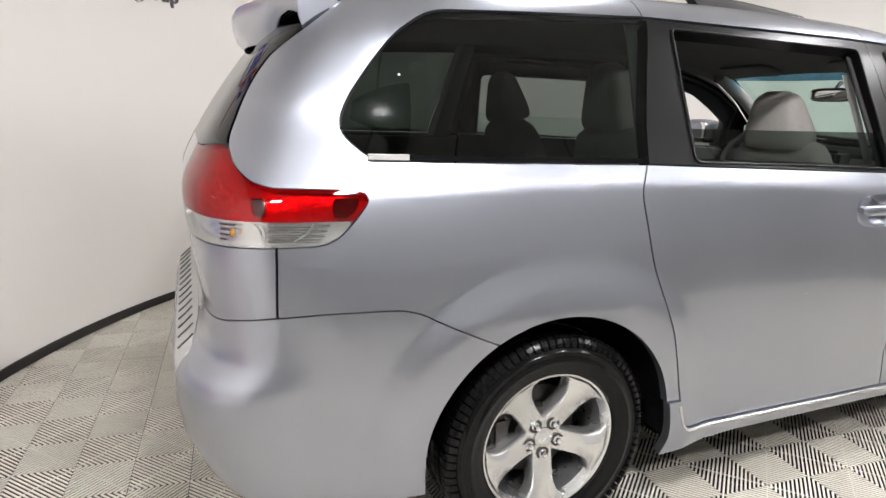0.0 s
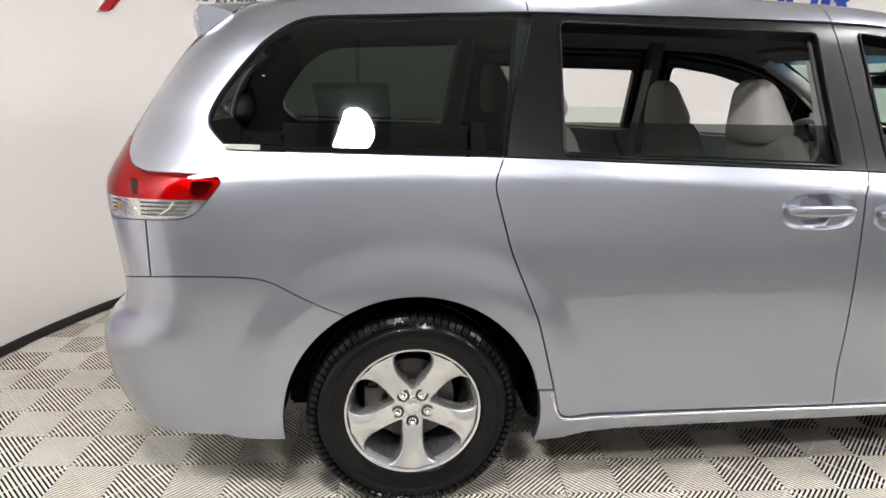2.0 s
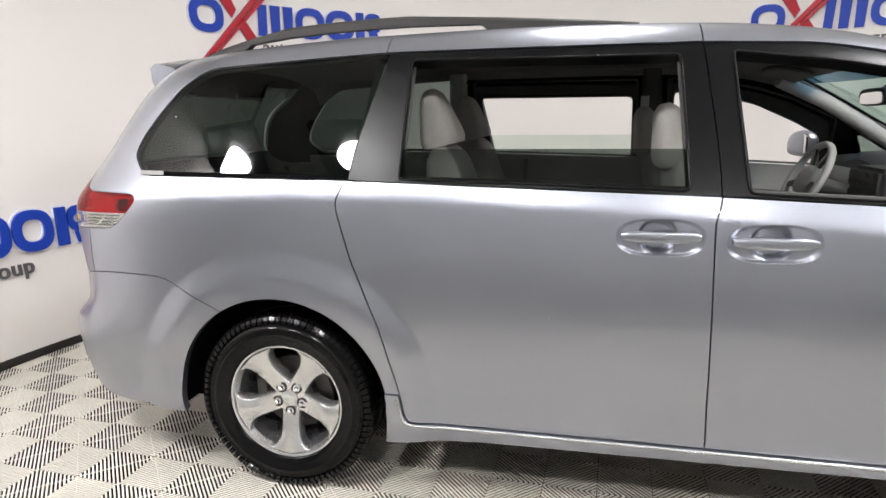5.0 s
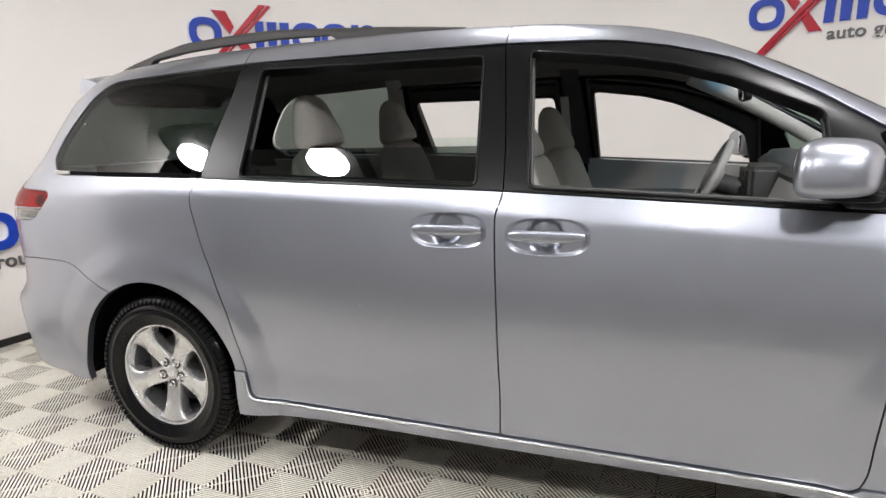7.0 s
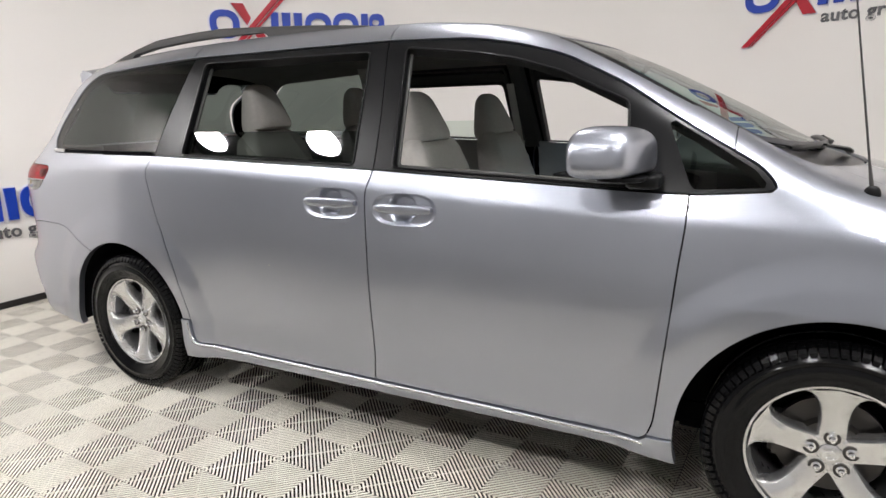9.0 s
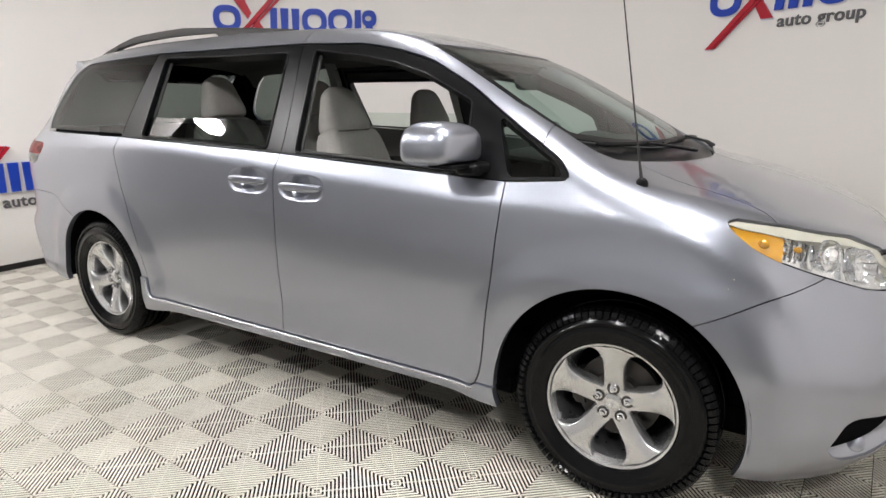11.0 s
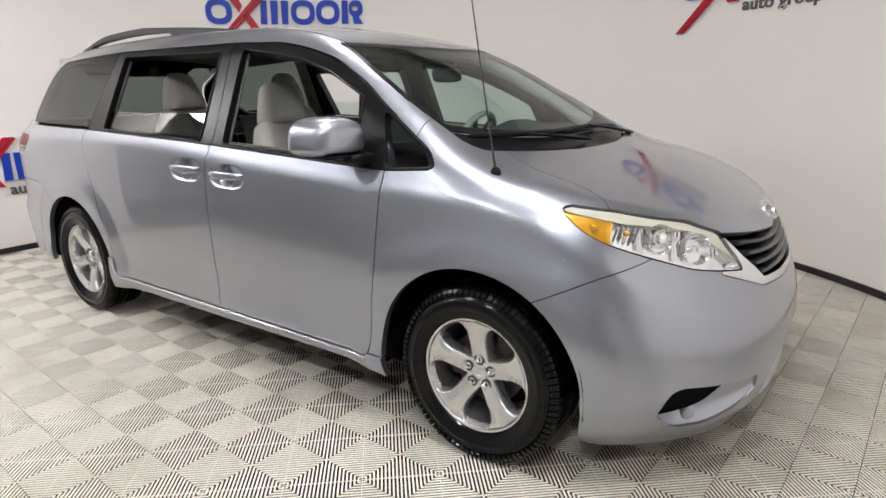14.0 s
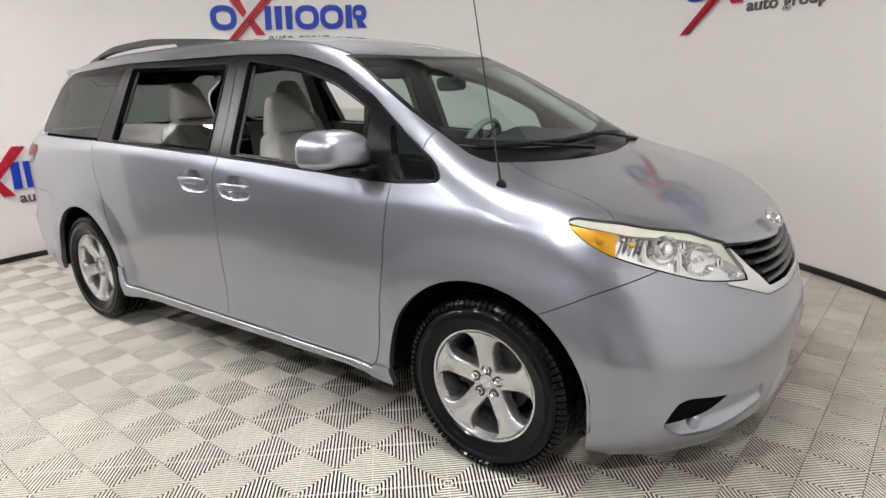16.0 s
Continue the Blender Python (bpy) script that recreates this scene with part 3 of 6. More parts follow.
# lamps
HEAD = rounded([(3.326, 1.008), (3.346, 1.015), (3.481, 0.993), (3.653, 0.946), (3.742, 0.897), (3.832, 0.763), (3.71, 0.796), (3.596, 0.845), (3.476, 0.897), (3.406, 0.936), (3.345, 0.985)], 0.012)
skin.gap("body", both_of(region(HEAD), lambda x, y, z: 0.44 - y), "headlight", wide=0.0045)
BAND = curve((3.30, 1.010), (3.367, 0.992), (3.442, 0.976), (3.507, 0.957), (3.564, 0.947), (3.636, 0.930), (3.692, 0.908), (3.76, 0.845), (3.84, 0.76))
skin.cut("headlight", lambda x, y, z: BAND(x) - z, "head_band", "headlight")
skin.cut("headlight", region([(3.30, 1.0), (3.36, 0.995), (3.480, 0.968), (3.487, 0.88), (3.30, 0.88)]), "head_amber", "headlight")
TAILA = rounded([(-0.90, 1.228), (-0.872, 1.228), (-0.865, 1.185), (-0.837, 1.152), (-0.79, 1.138), (-0.688, 1.137), (-0.575, 1.133), (-0.562, 1.112), (-0.592, 1.072), (-0.640, 1.022), (-0.680, 1.004), (-0.837, 0.999), (-1.1, 0.99), (-1.1, 1.19), (-0.97, 1.20)], 0.012)
skin.gap("body", both_of(region(TAILA), lambda x, y, z: 0.36 - y), "tail", wide=0.003)
skin.cut("tail", lambda x, y, z: 1.062 - z, "tail_red", "tail_clear")
skin.cut("tail_red", region([(-0.650, 1.116), (-0.585, 1.117), (-0.596, 1.090), (-0.612, 1.070), (-0.654, 1.072)]), "tail_cell", "tail_red")
skin.cut("tail_red", both_of(region([(-0.838, 1.116), (-0.808, 1.117), (-0.808, 1.072), (-0.838, 1.072)]), lambda x, y, z: 0.6 - y), "tail_block", "tail_red")
# grille
skin.gap("body", both_of(front_view([(-0.2, 0.833), (0.0, 0.833), (0.3, 0.864), (0.47, 0.888), (0.535, 0.893), (0.540, 0.765), (0.34, 0.69), (0.1, 0.672), (-0.2, 0.672)]), lambda x, y, z: 3.6 - x), "wing")
skin.cut("wing", both_of(front_view([(-0.2, 0.831), (0.0, 0.831), (0.29, 0.8625), (0.475, 0.8865), (0.405, 0.80), (0.31, 0.715), (0.1, 0.70), (-0.2, 0.70)]), lambda x, y, z: 3.6 - x), "grille_hole")
# bonnet
HEDGE = curve((2.9, 0.62), (2.976, 0.641), (3.189, 0.681), (3.295, 0.690), (3.372, 0.710), (3.439, 0.752), (3.478, 0.785), (3.6, 0.85), (3.9, 0.9))
LIPZ = curve((0.0, 0.836), (0.287, 0.867), (0.54, 0.9), (0.9, 0.93))
skin.gap("body", both_of(lambda x, y, z: COWL(y) + 0.0 - x, lambda x, y, z: y - HEDGE(x), lambda x, y, z: LIPZ(y) - z), "bonnet", wide=0.0035)
# doors
DOORS = rounded([(0.34, 1.42), (0.276, 1.19), (0.241, 1.115), (0.300, 0.904), (0.397, 0.675), (0.463, 0.434), (0.485, 0.328), (1.0, 0.325), (2.52, 0.312), (2.545, 0.37), (2.573, 0.652), (2.593, 0.886), (2.606, 1.0), (2.608, 1.13), (2.56, 1.2)], 0.035)
skin.gap("body", region(DOORS), "doors", wide=0.005)
for hx0, hx1, hz in ((1.199, 1.436, 1.024), (1.528, 1.766, 1.011)):
    skin.cut("doors", lambda x, y, z: ((np.abs(x - (hx0 + hx1) / 2) / ((hx1 - hx0) / 2 + 0.016)) ** 3.226 + (np.abs(z - hz + 0.004) / 0.059) ** 2.5) ** 0.3 - 1, "gone", "doors")
skin.gap("doors", BLINE, "sliding_door", "front_door", wide=0.005)
# sills and bumpers
skin.gap("body", both_of(lambda x, y, z: 0.36 - x, lambda x, y, z: x - 2.64, lambda x, y, z: z - np.where(x < 1.5, 0.432, 0.33)), "sill", wide=0.003)
REARSEAM = curve((-1.1, 0.775), (-0.944, 0.785), (-0.872, 0.811), (-0.79, 0.826), (-0.67, 0.833), (-0.49, 0.828), (-0.438, 0.815), (-0.382, 0.787), (-0.247, 0.724), (-0.15, 0.68), (0.2, 0.5))
skin.gap("body", both_of(lambda x, y, z: z - REARSEAM(x), lambda x, y, z: x), "rear_bumper")
VALANCE = curve((-1.2, 0.44), (-0.94, 0.443), (-0.885, 0.45), (-0.805, 0.431), (-0.737, 0.403), (-0.68, 0.371), (-0.629, 0.336), (-0.5, 0.2))
skin.gap("rear_bumper", lambda x, y, z: z - VALANCE(x), "rear_valance", "rear_bumper", wide=0.003)
FRONTSEAM = curve((3.1, 0.62), (3.283, 0.70), (3.46, 0.783), (3.592, 0.838), (3.66, 0.88), (3.72, 0.93))
skin.gap("body", both_of(lambda x, y, z: z - FRONTSEAM(x), lambda x, y, z: 3.05 - x), "front_bumper")
GATE = line((-0.79, 0.7), (-0.79, 0.83), (-0.787, 1.0), (-0.83, 1.1), (-0.872, 1.224), (-0.845, 1.30), (-0.757, 1.448), (-0.634, 1.552), (-0.52, 1.64), (-0.40, 1.72))
skin.gap("body", both_of(GATE, lambda x, y, z: x + 0.3), "tailgate", wide=0.006)
skin.cut("tailgate", both_of(lambda x, y, z: 1.215 - z, lambda x, y, z: z - 1.62), "rear_window", "tailgate")
# roof and wings
skin.gap("body", both_of(lambda x, y, z: 1.5 - z, lambda x, y, z: y - 0.575, lambda x, y, z: x - 2.3), "roof", wide=0.012)
skin.gap("body", both_of(lambda x, y, z: x - 2.718, lambda x, y, z: 1.15 - z, lambda x, y, z: 0.379 - x), "pillar", "body", wide=0.004)
skin.gap("pillar", lambda x, y, z: x - 1.453, "side_rail", "pillar")
skin.gap("body", lambda x, y, z: x - 1.5, "quarter", "fender", wide=0.0001)
# fog lamp pockets and lower intake in the front bumper
SHELF_LOW = curve((0.45, 0.343), (0.505, 0.303), (0.585, 0.268), (0.658, 0.253), (0.727, 0.258), (0.792, 0.297), (0.81, 0.325))
SHELF_TOP = curve((0.45, 0.394), (0.515, 0.397), (0.594, 0.404), (0.68, 0.411), (0.747, 0.417), (0.777, 0.405), (0.798, 0.37), (0.81, 0.33))
SPAN = np.linspace(0.45, 0.808, 40)
FOG = front_view([(y, float(SHELF_LOW(y))) for y in SPAN] + [(y, float(SHELF_TOP(y))) for y in SPAN[::-1]])
skin.cut("front_bumper", both_of(FOG, lambda x, y, z: 3.5 - x), "fog_hole")
INTAKE = front_view(rounded([(-0.6, 0.47), (0.10, 0.468), (0.30, 0.405), (0.37, 0.35), (0.36, 0.27), (0.30, 0.245), (-0.6, 0.245)], 0.03))
skin.cut("front_bumper", both_of(INTAKE, lambda x, y, z: 3.5 - x), "intake")
# holes in the inner shell where something lies behind
for hole in (both_of(region(HEAD), lambda x, y, z: 0.44 - y), both_of(region(TAILA), lambda x, y, z: 0.36 - y), both_of(front_view([(-0.2, 0.833), (0.3, 0.864), (0.535, 0.893), (0.54, 0.765), (0.34, 0.69), (-0.2, 0.672)]), lambda x, y, z: 3.6 - x), both_of(FOG, lambda x, y, z: 3.5 - x), both_of(INTAKE, lambda x, y, z: 3.5 - x), both_of(GATE, lambda x, y, z: 1.215 - z, lambda x, y, z: z - 1.6)):
    skin.cut("liner", hole, "gone")
for hx, hz in ((1.3175, 1.02), (1.647, 1.007)):
    skin.cut("liner", lambda x, y, z: np.maximum(np.abs(x - hx) - 0.13, np.abs(z - hz) - 0.06), "gone")

skin.f["edge"] = list(skin.f["liner"])
skin.cut("edge", both_of(lambda x, y, z: 1.50 - z, lambda x, y, z: x - 2.1, lambda x, y, z: -0.5 - x, lambda x, y, z: 0.56 - y), "edge_lining", "gone")
# near-black sheet just behind the panels paints the shade inside their gaps
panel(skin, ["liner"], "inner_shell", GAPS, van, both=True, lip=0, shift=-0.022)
panel(skin, ["edge_lining"], "roof_edge_lining", LINING, van, "grey fabric lining above the doors", both=True, lip=0, shift=-0.034)
panel(skin, ["roof"], "roof", PAINT, van, both=True)
panel(skin, ["bonnet"], "bonnet", PAINT, van, both=True)
panel(skin, ["front_bumper"], "front_bumper", PAINT, van, both=True, lip=0.02)
panel(skin, ["rear_bumper"], "rear_bumper", PAINT, van, both=True, lip=0.03)
panel(skin, ["rear_valance"], "rear_valance", PAINT, van, both=True, lip=0.03, shift=-0.006)
panel(skin, ["intake"], "lower_intake", PAINT, van, both=True, lip=0.01, shift=-0.03)
panel(skin, ["intake"], "intake_mesh", BLACK, van, both=True, lip=0, shift=-0.06)
tailgate = panel(skin, ["tailgate"], "tailgate", PAINT, van, both=True)
panel(skin, ["rear_window"], "rear_window", TINT, tailgate, "dark tinted rear glass", both=True, lip=0.004, shift=-0.001)
panel(skin, ["wing"], "grille_frame", CHROME, van, "bright silver grille surround", both=True, lip=0.03)
panel(skin, ["grille_hole"], "grille_backing", GAPS, van, both=True, lip=0, shift=-0.07)
panel(skin, ["cowl"], "cowl", BLACK, van, "black plastic windscreen cowl", both=True, lip=0.01, shift=-0.012)
panel(skin, ["screen_rim"], "windscreen_rim", BLACK, van, both=True, lip=0.004, shift=-0.002)
ws = panel(skin, ["windscreen", "shade"], "windscreen", WSHIELD, van, "green-tinted windscreen", both=True, lip=0, shift=-0.002)
ws.visible_shadow = False
panel(skin, ["shade"], "shade_band", SHADE, ws, "blue tint along the top of the windscreen", both=True, lip=0, shift=-0.008)
for left in (False, True):
    kw = dict(left=left)
    panel(skin, ["quarter"], "quarter_panel", PAINT, van, lip=0.03, **kw)
    panel(skin, ["fender"], "fender", PAINT, van, lip=0.03, **kw)
    panel(skin, ["side_rail"], "roof_side", PAINT, van, **kw)
    panel(skin, ["pillar"], "front_pillar", PAINT, van, **kw)
    panel(skin, ["sill"], "sill", PAINT, van, lip=0.03, shift=0.011, **kw)
    fd = panel(skin, ["front_door"], "front_door", PAINT, van, lip=0.03, **kw)
    sd = panel(skin, ["sliding_door"], "sliding_door", PAINT, van, lip=0.03, **kw)
    panel(skin, ["frame_front"], "window_frame", BLACK, fd, "satin black window frame", lip=0.05, shift=-0.004, **kw)
    panel(skin, ["frame_slide"], "window_frame", BLACK, sd, "satin black window frame", lip=0.05, shift=-0.004, **kw)
    q = panel(skin, ["quarter_glass"], "quarter_window", TINT, van, "dark tinted fixed side window", lip=0.004, shift=-0.003, **kw)
    p = panel(skin, ["quarter_front"], "vent_window", VENT, fd, "small dark triangular window", lip=0.004, shift=-0.008, **kw)
    tl = panel(skin, ["tail_red", "tail_cell", "tail_block"], "tail_lamp", REDLENS, van, "red tail lamp lens", lip=0.006, shift=0.001, **kw)
    panel(skin, ["tail_clear"], "reversing_lens", WHITELENS, tl, "clear ribbed lens", lip=0.006, shift=0.001, **kw)
    hl = panel(skin, ["headlight", "head_band", "head_amber"], "headlight", LENS, van, "clear headlamp lens with an amber indicator", lip=0.006, shift=0.001, **kw)
    panel(skin, ["tail_red"], "reflector", FACETS, tl, "faceted chrome reflector", lip=-0.022, shift=-0.024, **kw)
    for cell in ("tail_cell", "tail_block"):
        panel(skin, [cell], "dark_cell", TRIMDARK, tl, "dark lamp cell", lip=0, shift=-0.012, **kw)
    panel(skin, ["tail_clear"], "housing", ALLOY, tl, "chrome reversing lamp housing", lip=-0.022, shift=-0.024, **kw)
    panel(skin, ["headlight"], "housing", LAMPCHROME, hl, "bright reflector housing", lip=-0.034, shift=-0.038, **kw)
    panel(skin, ["head_band"], "visor_band", CREAM, hl, "cream plastic visor strip", lip=0.02, shift=-0.007, **kw)
    panel(skin, ["head_amber"], "indicator", AMBERIN, hl, "amber indicator", lip=0.015, shift=-0.012, **kw)
    # inner frames round the openings of the far side, which reach further in than the outer ones
    for hole, outline, door in (("hole_slide", INNER_SLIDE, sd), ("hole_front", INNER_FRONT, fd)) if left else ():
        skin.f["ring"] = list(skin.f[hole])
        skin.cut("ring", region(outline), "gone", "inner_ring")
        panel(skin, ["inner_ring"], "inner_frame", TRIMDARK, door, "dark inner window frame", lip=0.045, shift=-0.010, **kw)
        skin.f.pop("inner_ring")
    # half-lowered glass of the sliding door, with a clip of the outline
    keep = dict(skin.f)
    skin.cut("hole_slide", lambda x, y, z: z - (1.302 - 0.004 * x), "slide_glass", "hole_slide")
    g = panel(skin, ["slide_glass"], "lowered_glass", CLEAR if left else SMOKE, sd, "half-lowered tinted pane", lip=0, shift=-0.02, **kw)
    skin.f = keep


# ---- wheels ----
def wheel(x, y, out, turn):
    ob = empty("wheel", (x, y, 0.347))
    ob.parent = van
    s = out
    bm = bmesh.new()
    prof = [(0.088, 0.222), (0.108, 0.232), (0.118, 0.255), (0.1215, 0.272), (0.1235, 0.275), (0.1235, 0.279), (0.1215, 0.282), (0.1195, 0.300), (0.1205, 0.303), (0.1165, 0.308), (0.112, 0.318), (0.102, 0.331), (0.092, 0.338)]
    full = [(s * d, r) for d, r in prof]
    for g in (0.06, 0.02, -0.02, -0.06):
        full += [(s * (g + 0.006), 0.345), (s * (g + 0.0045), 0.338), (s * (g - 0.0045), 0.338), (s * (g - 0.006), 0.345)]
    full += [(-s * d, r) for d, r in prof[::-1]]
    lathe(bm, full, 96, "y")
    tyre = smooth(part("tyre", bm, RUBBER, ob, "black tyre with a shiny dressed sidewall"))
    # tread blocks at both shoulders
    bm = bmesh.new()
    for k in range(84):
        a = 2 * math.pi * k / 84
        m = Matrix.Rotation(a, 4, "Y")
        for d0, d1 in ((0.066, 0.099), (0.028, 0.052), (-0.052, -0.028), (-0.099, -0.066)):
            box(bm, (-0.0105, min(s * d0, s * d1), 0.335), (0.0105, max(s * d0, s * d1), 0.3485), m)
        # the shoulder: each block bends over the edge and ends in a notch on the sidewall
        for e in (s, -s):
            rim_row = [(0.0985, 0.3485), (0.1085, 0.3415), (0.1165, 0.3305), (0.1195, 0.3195)]
            low_row = [(0.096, 0.338), (0.104, 0.333), (0.111, 0.324), (0.114, 0.314)]
            half_w = (0.0105, 0.0105, 0.0098, 0.0075)
            ring = [[bm.verts.new(m @ Vector((side * w, e * d, r))) for (d, r), w in zip(row, half_w)] for row in (rim_row, low_row) for side in (-1, 1)]
            for i in range(3):
                for p, q in ((0, 1), (0, 2), (1, 3)):
                    bm.faces.new((ring[p][i], ring[q][i], ring[q][i + 1], ring[p][i + 1]))
            bm.faces.new((ring[0][3], ring[1][3], ring[3][3], ring[2][3]))
    bmesh.ops.recalc_face_normals(bm, faces=bm.faces)
    tagged(part("tread", bm, RUBBER, tyre), kind="stuff")
    bm = bmesh.new()
    lathe(bm, [(s * 0.098, 0.2285), (s * 0.102, 0.226), (s * 0.100, 0.219), (s * 0.088, 0.214), (s * 0.07, 0.207)], 96, "y")
    rim = smooth(part("rim", bm, ALLOY, ob, "silver five-spoke alloy rim"))
    # the barrel is a darker copy of the alloy, for the shade inside
    bm = bmesh.new()
    lathe(bm, [(s * 0.07, 0.207), (s * 0.02, 0.198), (-s * 0.1, 0.192), (-s * 0.1, 0.228)], 96, "y")
    smooth(part("barrel", bm, SHADEDALLOY, rim, "rim barrel in alloy darkened for the shade inside"))
    # spokes: a flared bar with a crowned face, from the hub to the rim
    rs = [0.028, 0.045, 0.065, 0.09, 0.12, 0.15, 0.175, 0.195, 0.208, 0.2155]
    half = [0.030, 0.038, 0.039, 0.038, 0.038, 0.041, 0.048, 0.060, 0.077, 0.096]
    face = [0.060, 0.061, 0.064, 0.070, 0.078, 0.085, 0.0895, 0.092, 0.0935, 0.094]
    for k in range(5):
        a = radians(turn + 72 * k)
        bm = bmesh.new()
        rows = []
        for r, h, f in zip(rs, half, face):
            row = []
            for u, drop in ((-1.0, 0.055), (-1.0, 0.016), (-0.90, 0.004), (-0.84, 0.0), (0.0, -0.003), (0.84, 0.0), (0.90, 0.004), (1.0, 0.016), (1.0, 0.055)):
                w = u * h * (1.0 if drop < 0.03 else 0.94)
                # the outer end bends along the rim
                rr = math.sqrt(max(r * r - w * w, 1e-6)) if r > 0.15 else r
                row.append(bm.verts.new((w, s * (f - drop), rr)))
            rows.append(row)
        for i in range(len(rows) - 1):
            for j in range(8):
                bm.faces.new((rows[i][j], rows[i][j + 1], rows[i + 1][j + 1], rows[i + 1][j]))
        bmesh.ops.recalc_face_normals(bm, faces=bm.faces)
        sp = smooth(part("spoke", bm, ALLOY, rim), 50)
        sp.rotation_euler = (0, math.pi / 2 - a, 0)
    bm = bmesh.new()
    lathe(bm, [(s * 0.02, 0.066), (s * 0.058, 0.064), (s * 0.0615, 0.058), (s * 0.0615, 0.034), (s * 0.066, 0.0325), (s * 0.0685, 0.028), (s * 0.0695, 0.001)], 48, "y")
    hub = smooth(part("hub", bm, ALLOY, rim), 40)
    bm = bmesh.new()
    for tilt, rx, rz in ((0, 0.021, 0.0145), (90, 0.0125, 0.007)):
        ring = []
        for k in range(28):
            a = 2 * math.pi * k / 28
            ring.append([bm.verts.new((rx * q * math.cos(a), s * d, rz * q * math.sin(a))) for q, d in ((1.0, 0.069), (1.0, 0.0715), (0.78, 0.0715), (0.78, 0.069))])
        for k in range(28):
            p, q = ring[k], ring[(k + 1) % 28]
            for i in range(3):
                bm.faces.new((p[i], p[i + 1], q[i + 1], q[i]))
    part("cap_emblem", bm, CHROME, hub, "plain oval emblem")
    for k in range(5):
        a = radians(turn + 72 * k)
        bm = bmesh.new()
        lathe(bm, [(s * 0.055, 0.0145), (s * 0.066, 0.0135), (s * 0.066, 0.0095), (s * 0.082, 0.009), (s * 0.085, 0.006), (s * 0.086, 0.001)], 6 * 3, "y", (0.053 * math.cos(a), 0, 0.053 * math.sin(a)))
        smooth(part("lug_nut", bm, CHROME, rim), 30)
        # a dark disc on the spoke face stands for the recess's shade
        bm = bmesh.new()
        lathe(bm, [(s * 0.050, 0.021), (s * 0.0665, 0.0215), (s * 0.0670, 0.0195), (s * 0.063, 0.001)], 24, "y", (0.053 * math.cos(a), 0, 0.053 * math.sin(a)))
        smooth(part("lug_pocket", bm, DARKMETAL, rim, "dark disc for the shade of the nut recess"), 30)
    # an added near-black disc stands for the shade seen between the spokes
    bm = bmesh.new()
    lathe(bm, [(-s * 0.095, 0.001), (-s * 0.095, 0.2), (-s * 0.10, 0.2)], 40, "y")
    part("back_plate", bm, GAPS, ob, "near-black disc for the shade behind the spokes")
    # brake disc, hub and caliper behind the spokes
    bm = bmesh.new()
    lathe(bm, [(s * 0.03, 0.05), (s * 0.03, 0.085), (s * 0.0, 0.09), (s * 0.0, 0.148), (-s * 0.025, 0.148), (-s * 0.025, 0.05)], 48, "y")
    smooth(part("brake_disc", bm, DARKMETAL, ob, "rusty brake disc"), 30)
    bm = bmesh.new()
    box(bm, (-0.16, min(s * 0.03, -s * 0.06), -0.055), (-0.10, max(s * 0.03, -s * 0.06), 0.07))
    bmesh.ops.bevel(bm, geom=bm.edges[:], offset=0.012, segments=2, affect="EDGES")
    part("caliper", bm, DARKMETAL, ob, "grey brake caliper")
    # raised sidewall marking as plain bars
    bm = bmesh.new()
    for k in range(6):
        a = radians(38 + 4.2 * k)
        m = Matrix.Translation((0, s * 0.1215, 0)) @ Matrix.Rotation(math.pi / 2 - a, 4, "Y")
        box(bm, (-0.0075, -0.0012, 0.270), (0.0075, 0.0012, 0.291), m)
    part("sidewall_bars", bm, RUBBER, tyre, "raised black marks")
    return ob


for wx, turn in ((0.0, 54), (3.03, 90)):
    wheel(wx, -0.838, -1, turn)
    wheel(wx, 0.838, 1, turn)
    # the dark liner of the wheel house
    for sy in (-1, 1):
        bm = bmesh.new()
        n = 40
        rows = []
        for k in range(n + 1):
            a = radians(-7 + 193 * k / n)
            r = 0.436
            rows.append([bm.verts.new((wx + r * math.cos(a), sy * d, 0.35 + r * math.sin(a))) for d in (0.945, 0.60)])
        for k in range(n):
            bm.faces.new((rows[k][0], rows[k + 1][0], rows[k + 1][1], rows[k][1]))
        c = bm.verts.new((wx, sy * 0.60, 0.35))
        for k in range(n):
            bm.faces.new((rows[k][1], rows[k + 1][1], c))
        part("wheel_house", bm, GAPS, van)
# floor pan, with unseen deeper boxes added to block light under the van
for lo, hi in (((-0.8, -0.78, 0.31), (-0.45, 0.78, 0.34)), ((-0.70, -0.66, 0.20), (-0.46, 0.66, 0.308)), ((-0.455, -0.55, 0.18), (0.445, 0.55, 0.29)), ((0.45, -0.9, 0.262), (2.565, 0.9, 0.30)), ((0.46, -0.70, 0.16), (2.56, 0.70, 0.26)), ((2.57, -0.55, 0.16), (3.475, 0.55, 0.28)), ((3.48, -0.62, 0.17), (3.74, 0.62, 0.25))):
    bm = bmesh.new()
    box(bm, lo, hi)
    bmesh.ops.bevel(bm, geom=bm.edges[:], offset=0.012, segments=2, affect="EDGES")
    part("underbody_panel", bm, GAPS, van, "dark underside box of the van; deeper ones added to block light")

# ---- details of the body ----
def side_y(x, z):
    """How far out the body's side lies."""
    x, z = np.asarray(x, float), np.asarray(z, float)
    lo, hi = np.full(np.broadcast(x, z).shape, 0.3), np.full(np.broadcast(x, z).shape, 1.3)
    for _ in range(30):
        mid = (lo + hi) / 2
        out = form(x + 0 * mid, mid, z + 0 * mid) > 0
        hi, lo = np.where(out, mid, hi), np.where(out, lo, mid)
    return lo


